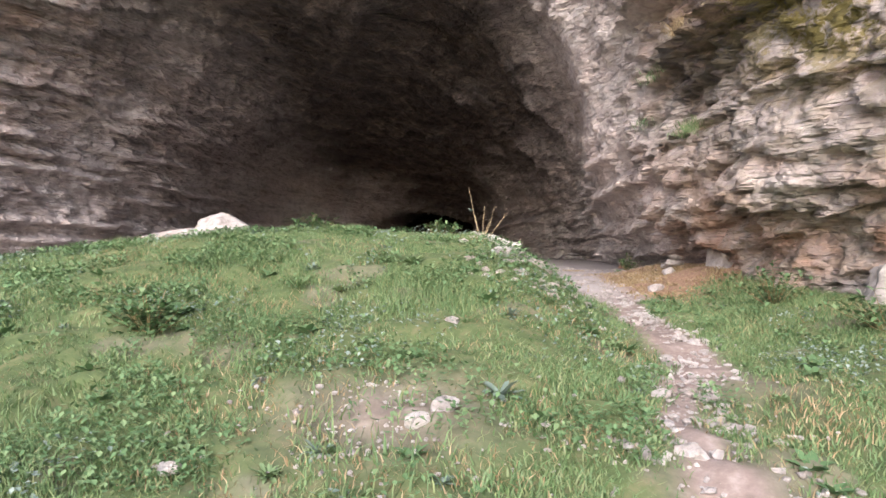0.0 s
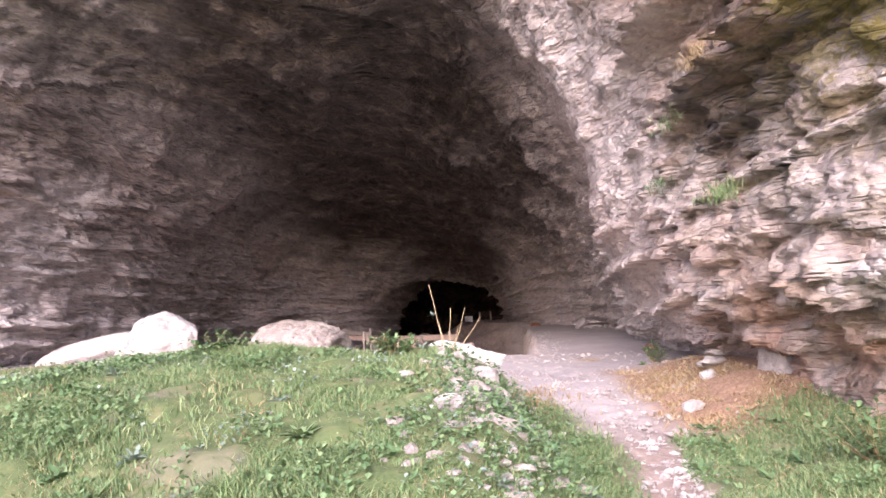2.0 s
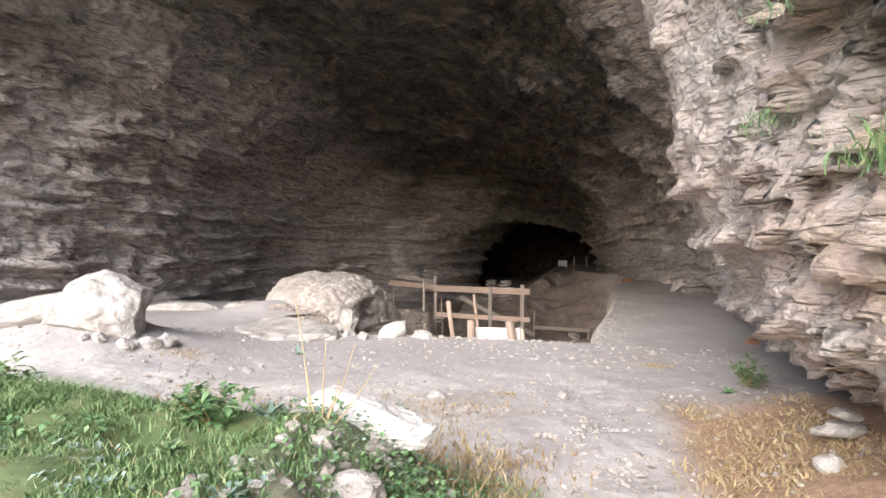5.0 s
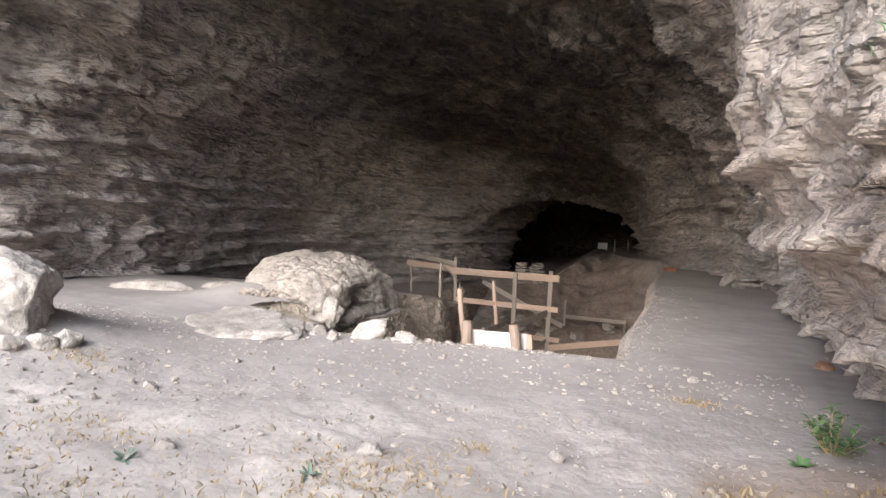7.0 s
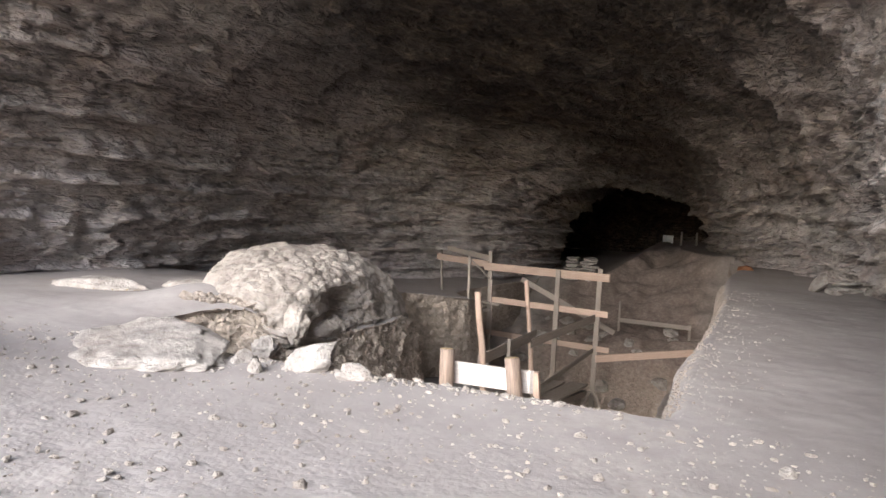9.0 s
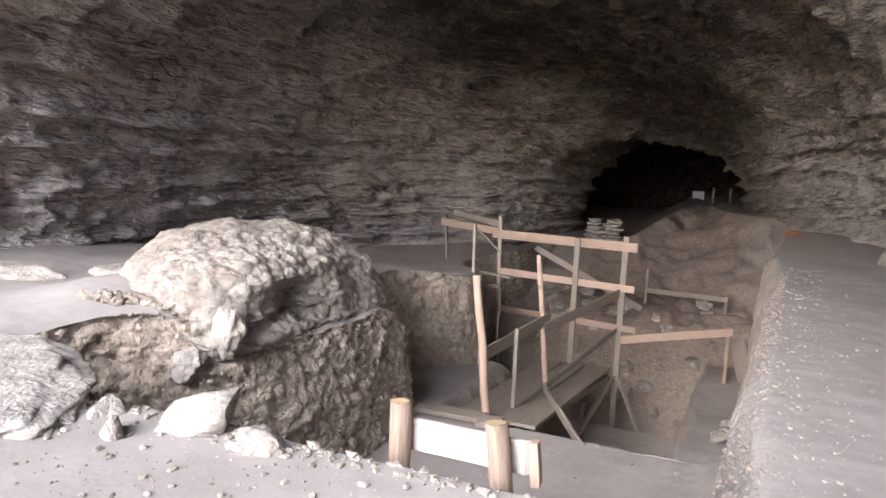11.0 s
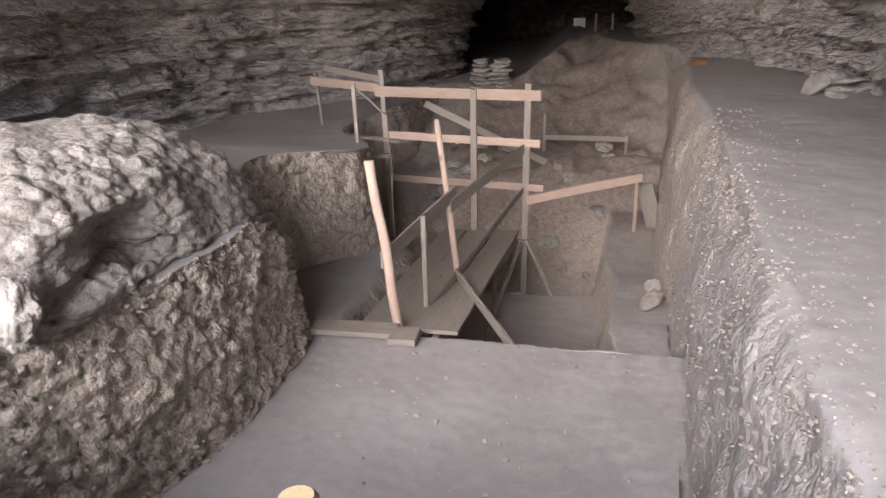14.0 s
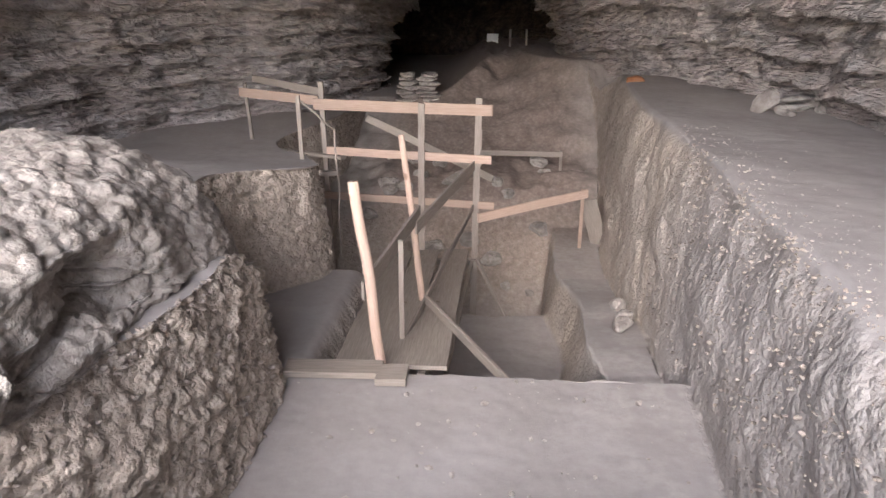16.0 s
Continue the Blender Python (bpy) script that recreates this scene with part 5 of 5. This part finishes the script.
def bush(place, seed, stems, height, spread_, mat, label, leaf=(0.07, 0.03)):
    """A low shrub: thin stems, each with many small leaves."""
    rnd = random.Random(seed)
    root = thing("shrub", place, label, "shrub")
    sb, lb = bmesh.new(), bmesh.new()
    for i in range(stems):
        a, l = rnd.uniform(0, 6.283), rnd.uniform(0.2, 1.0)
        tip = Vector((spread_ * l * math.cos(a), spread_ * l * math.sin(a), height * rnd.uniform(0.5, 1.0) * (1.1 - 0.5 * l)))
        start = tip * 0.05
        start.z = -0.03
        side = Vector((0.004, 0, 0))
        vs = [sb.verts.new(start - side), sb.verts.new(start + side), sb.verts.new(tip + side * 0.4), sb.verts.new(tip - side * 0.4)]
        sb.faces.new(vs)
        side = Vector((0, 0.004, 0))
        vs = [sb.verts.new(start - side), sb.verts.new(start + side), sb.verts.new(tip + side * 0.4), sb.verts.new(tip - side * 0.4)]
        sb.faces.new(vs)
        for j in range(11):
            f = rnd.uniform(0.25, 1.05)
            b2 = rnd.uniform(0, 6.283)
            leaf_into(lb, start.lerp(tip, f), (math.cos(b2), math.sin(b2), rnd.uniform(0.0, 1.2)), leaf[0] * rnd.uniform(0.6, 1.3), leaf[1] * rnd.uniform(0.7, 1.2), 0.3)
    part("branchwork", sb, STRAW, root)
    part("foliage", lb, mat, root, "", True)
    return root


g = "weeds in the turf"
protos = [weed("weed", (0, 0, 0), 1, 24, 0.16, 0.055, 0.7, HERB, "low broad-leaved green weed in the turf", 0, g),
          weed("weed", (0, 0, 0), 2, 40, 0.13, 0.03, 1.0, HERB, "bushy fine-leaved green weed in the turf", 0.6, g),
          weed("weed", (0, 0, 0), 3, 26, 0.15, 0.035, 0.9, GLAUCOUS, "pale blue-green thistle-like weed in the turf", 1.0, g),
          weed("weed", (0, 0, 0), 4, 24, 0.20, 0.012, 1.4, GRASS, "taller tuft of grass standing in the turf", 0, g)]
spots = [(-0.67, 3.9, 0), (-0.05, 3.6, 0), (-0.35, 2.75, 1), (-0.54, 2.6, 1), (0.59, 3.7, 2), (0.5, 4.3, 2), (-0.2, 4.6, 0), (0.3, 5.0, 0), (0.45, 5.6, 1), (-1.4, 3.4, 1), (-1.8, 2.7, 3), (-0.9, 2.0, 0),
         (0.75, 4.9, 2), (0.3, 6.2, 0), (-0.4, 5.7, 2), (-1.2, 5.2, 0), (-2.0, 4.5, 1), (0.9, 3.3, 3), (0.55, 2.4, 0), (0.2, 1.9, 1), (-0.5, 1.7, 2), (0.05, 6.9, 1), (0.45, 6.6, 2), (0.6, 5.2, 1), (-0.8, 6.6, 0), (-1.7, 6.4, 2),
         (-2.6, 5.8, 0), (-3.2, 4.6, 1), (0.9, 5.6, 2), (1.0, 6.6, 3), (1.2, 7.2, 3), (1.35, 6.2, 3), (1.1, 5.9, 3), (2.3, 4.2, 0), (2.5, 5.0, 2), (2.2, 3.2, 1), (2.7, 3.7, 0), (2.6, 6.2, 0), (2.1, 6.9, 1), (2.35, 7.2, 0),
         (-1.0, 7.4, 1), (-0.1, 7.5, 0), (-1.9, 7.7, 1), (0.25, 7.3, 2), (0.22, 9.55, 2), (-0.8, 9.42, 2), (2.73, 10.6, 0), (-4.3, 10.1, 2), (0.75, 6.15, 2), (0.85, 6.55, 2)]
rnd_w = random.Random(77)
for k, (x, y, v) in enumerate(spots):
    sc = rnd_w.uniform(0.5, 0.85)
    copy_thing(protos[v], pose(x, y, on_ground(x, y) - 0.01, 0, 0, rnd_w.uniform(0, 360)) @ Matrix.Scale(sc, 4))
extra = np.random.RandomState(3)
for k in range(230):
    x, y = float(extra.uniform(-3.5, 3.0)), float(extra.uniform(1.2, 8.3))
    if float(turf_masks(np.array(x), np.array(y))[0]) > 0.5:
        copy_thing(protos[int(extra.choice([0, 0, 0, 1, 1, 1, 2, 3]))], pose(x, y, on_ground(x, y) - 0.01, 0, 0, float(extra.uniform(0, 360))) @ Matrix.Scale(float(extra.uniform(0.3, 0.75)), 4))
for v, (x, y) in enumerate(((-1.5, 4.2), (-0.15, 5.2), (0.35, 3.2), (-0.9, 4.7))):
    protos[v].matrix_world = pose(x, y, on_ground(x, y) - 0.01)

bush((-1.55, 3.9, on_ground(-1.55, 3.9)), 31, 26, 0.26, 0.30, HERB, "leafy green shrub in the turf")
bush((2.85, 5.85, on_ground(2.85, 5.85)), 32, 34, 0.42, 0.42, HERB, "leafy green shrub at the cliff's foot")
bush((2.95, 10.9, on_ground(2.95, 10.9)), 33, 18, 0.30, 0.26, HERB, "light green shrub on the dusty floor")
bush((3.0, 4.6, on_ground(3.0, 4.6)), 34, 26, 0.3, 0.4, HERB, "leafy green shrub at the cliff's foot")
bush((-1.3, 7.3, on_ground(-1.3, 7.3)), 36, 20, 0.22, 0.3, HERB, "dark green low shrub on the mound")
bush((0.05, 7.2, on_ground(0.05, 7.2)), 37, 22, 0.18, 0.26, HERB, "leafy weed on the mound's crest")


def dry_stalks():
    """Bare pale stalks behind the white block."""
    root = thing("dry_stalk_plant", (0.45, 7.35, on_ground(0.45, 7.35)), "dry pale stalks of a dead weed", "plant")
    z0 = on_ground(0.45, 7.35) - 0.03
    for k, (dx, dy, h) in enumerate(((-0.12, 0.05, 0.56), (0.05, 0.0, 0.36), (0.16, 0.05, 0.36), (0.28, 0.0, 0.28), (-0.05, 0.0, 0.26), (0.1, 0.03, 0.22))):
        pole("stalk", root, (0.45 + dx * 0.2, 7.35, z0), (0.45 + dx, 7.35 + dy, z0 + h), 0.004, 0.002, STRAW, wob=0.008)
    bm = rosette_bm(9, 9, 0.07, 0.02, 1.0)
    ob = part("leaf_tuft", bm, GLAUCOUS, root, "", True)
    ob.matrix_world = pose(0.35, 7.38, z0 + 0.3)


dry_stalks()


def wall_tuft(place, n, h, mat, label, seed):
    rnd = np.random.RandomState(seed)
    x = place[0] + rnd.normal(0, 0.05, n)
    y = place[1] + rnd.normal(0, 0.16, n)
    z = place[2] + rnd.normal(0, 0.03, n)
    ob = blades("grass_tuft", x, y, h * rnd.uniform(0.4, 1.1, n), mat, label, seed, 1.5, z, 0.003)
    return tagged(ob, label, "grass tuft")


wall_tuft((2.42, 6.75, 2.50), 260, 0.08, GRASS, "green grass tuft rooted in the cliff", 51)
wall_tuft((2.42, 7.15, 3.6), 140, 0.11, STRAW, "dry grass tuft rooted in the cliff", 52)
wall_tuft((2.35, 7.7, 3.25), 60, 0.08, HERB, "small green tuft rooted in the cliff", 53)
wall_tuft((2.45, 8.4, 2.85), 60, 0.08, HERB, "small yellow-green tuft rooted in the cliff", 54)
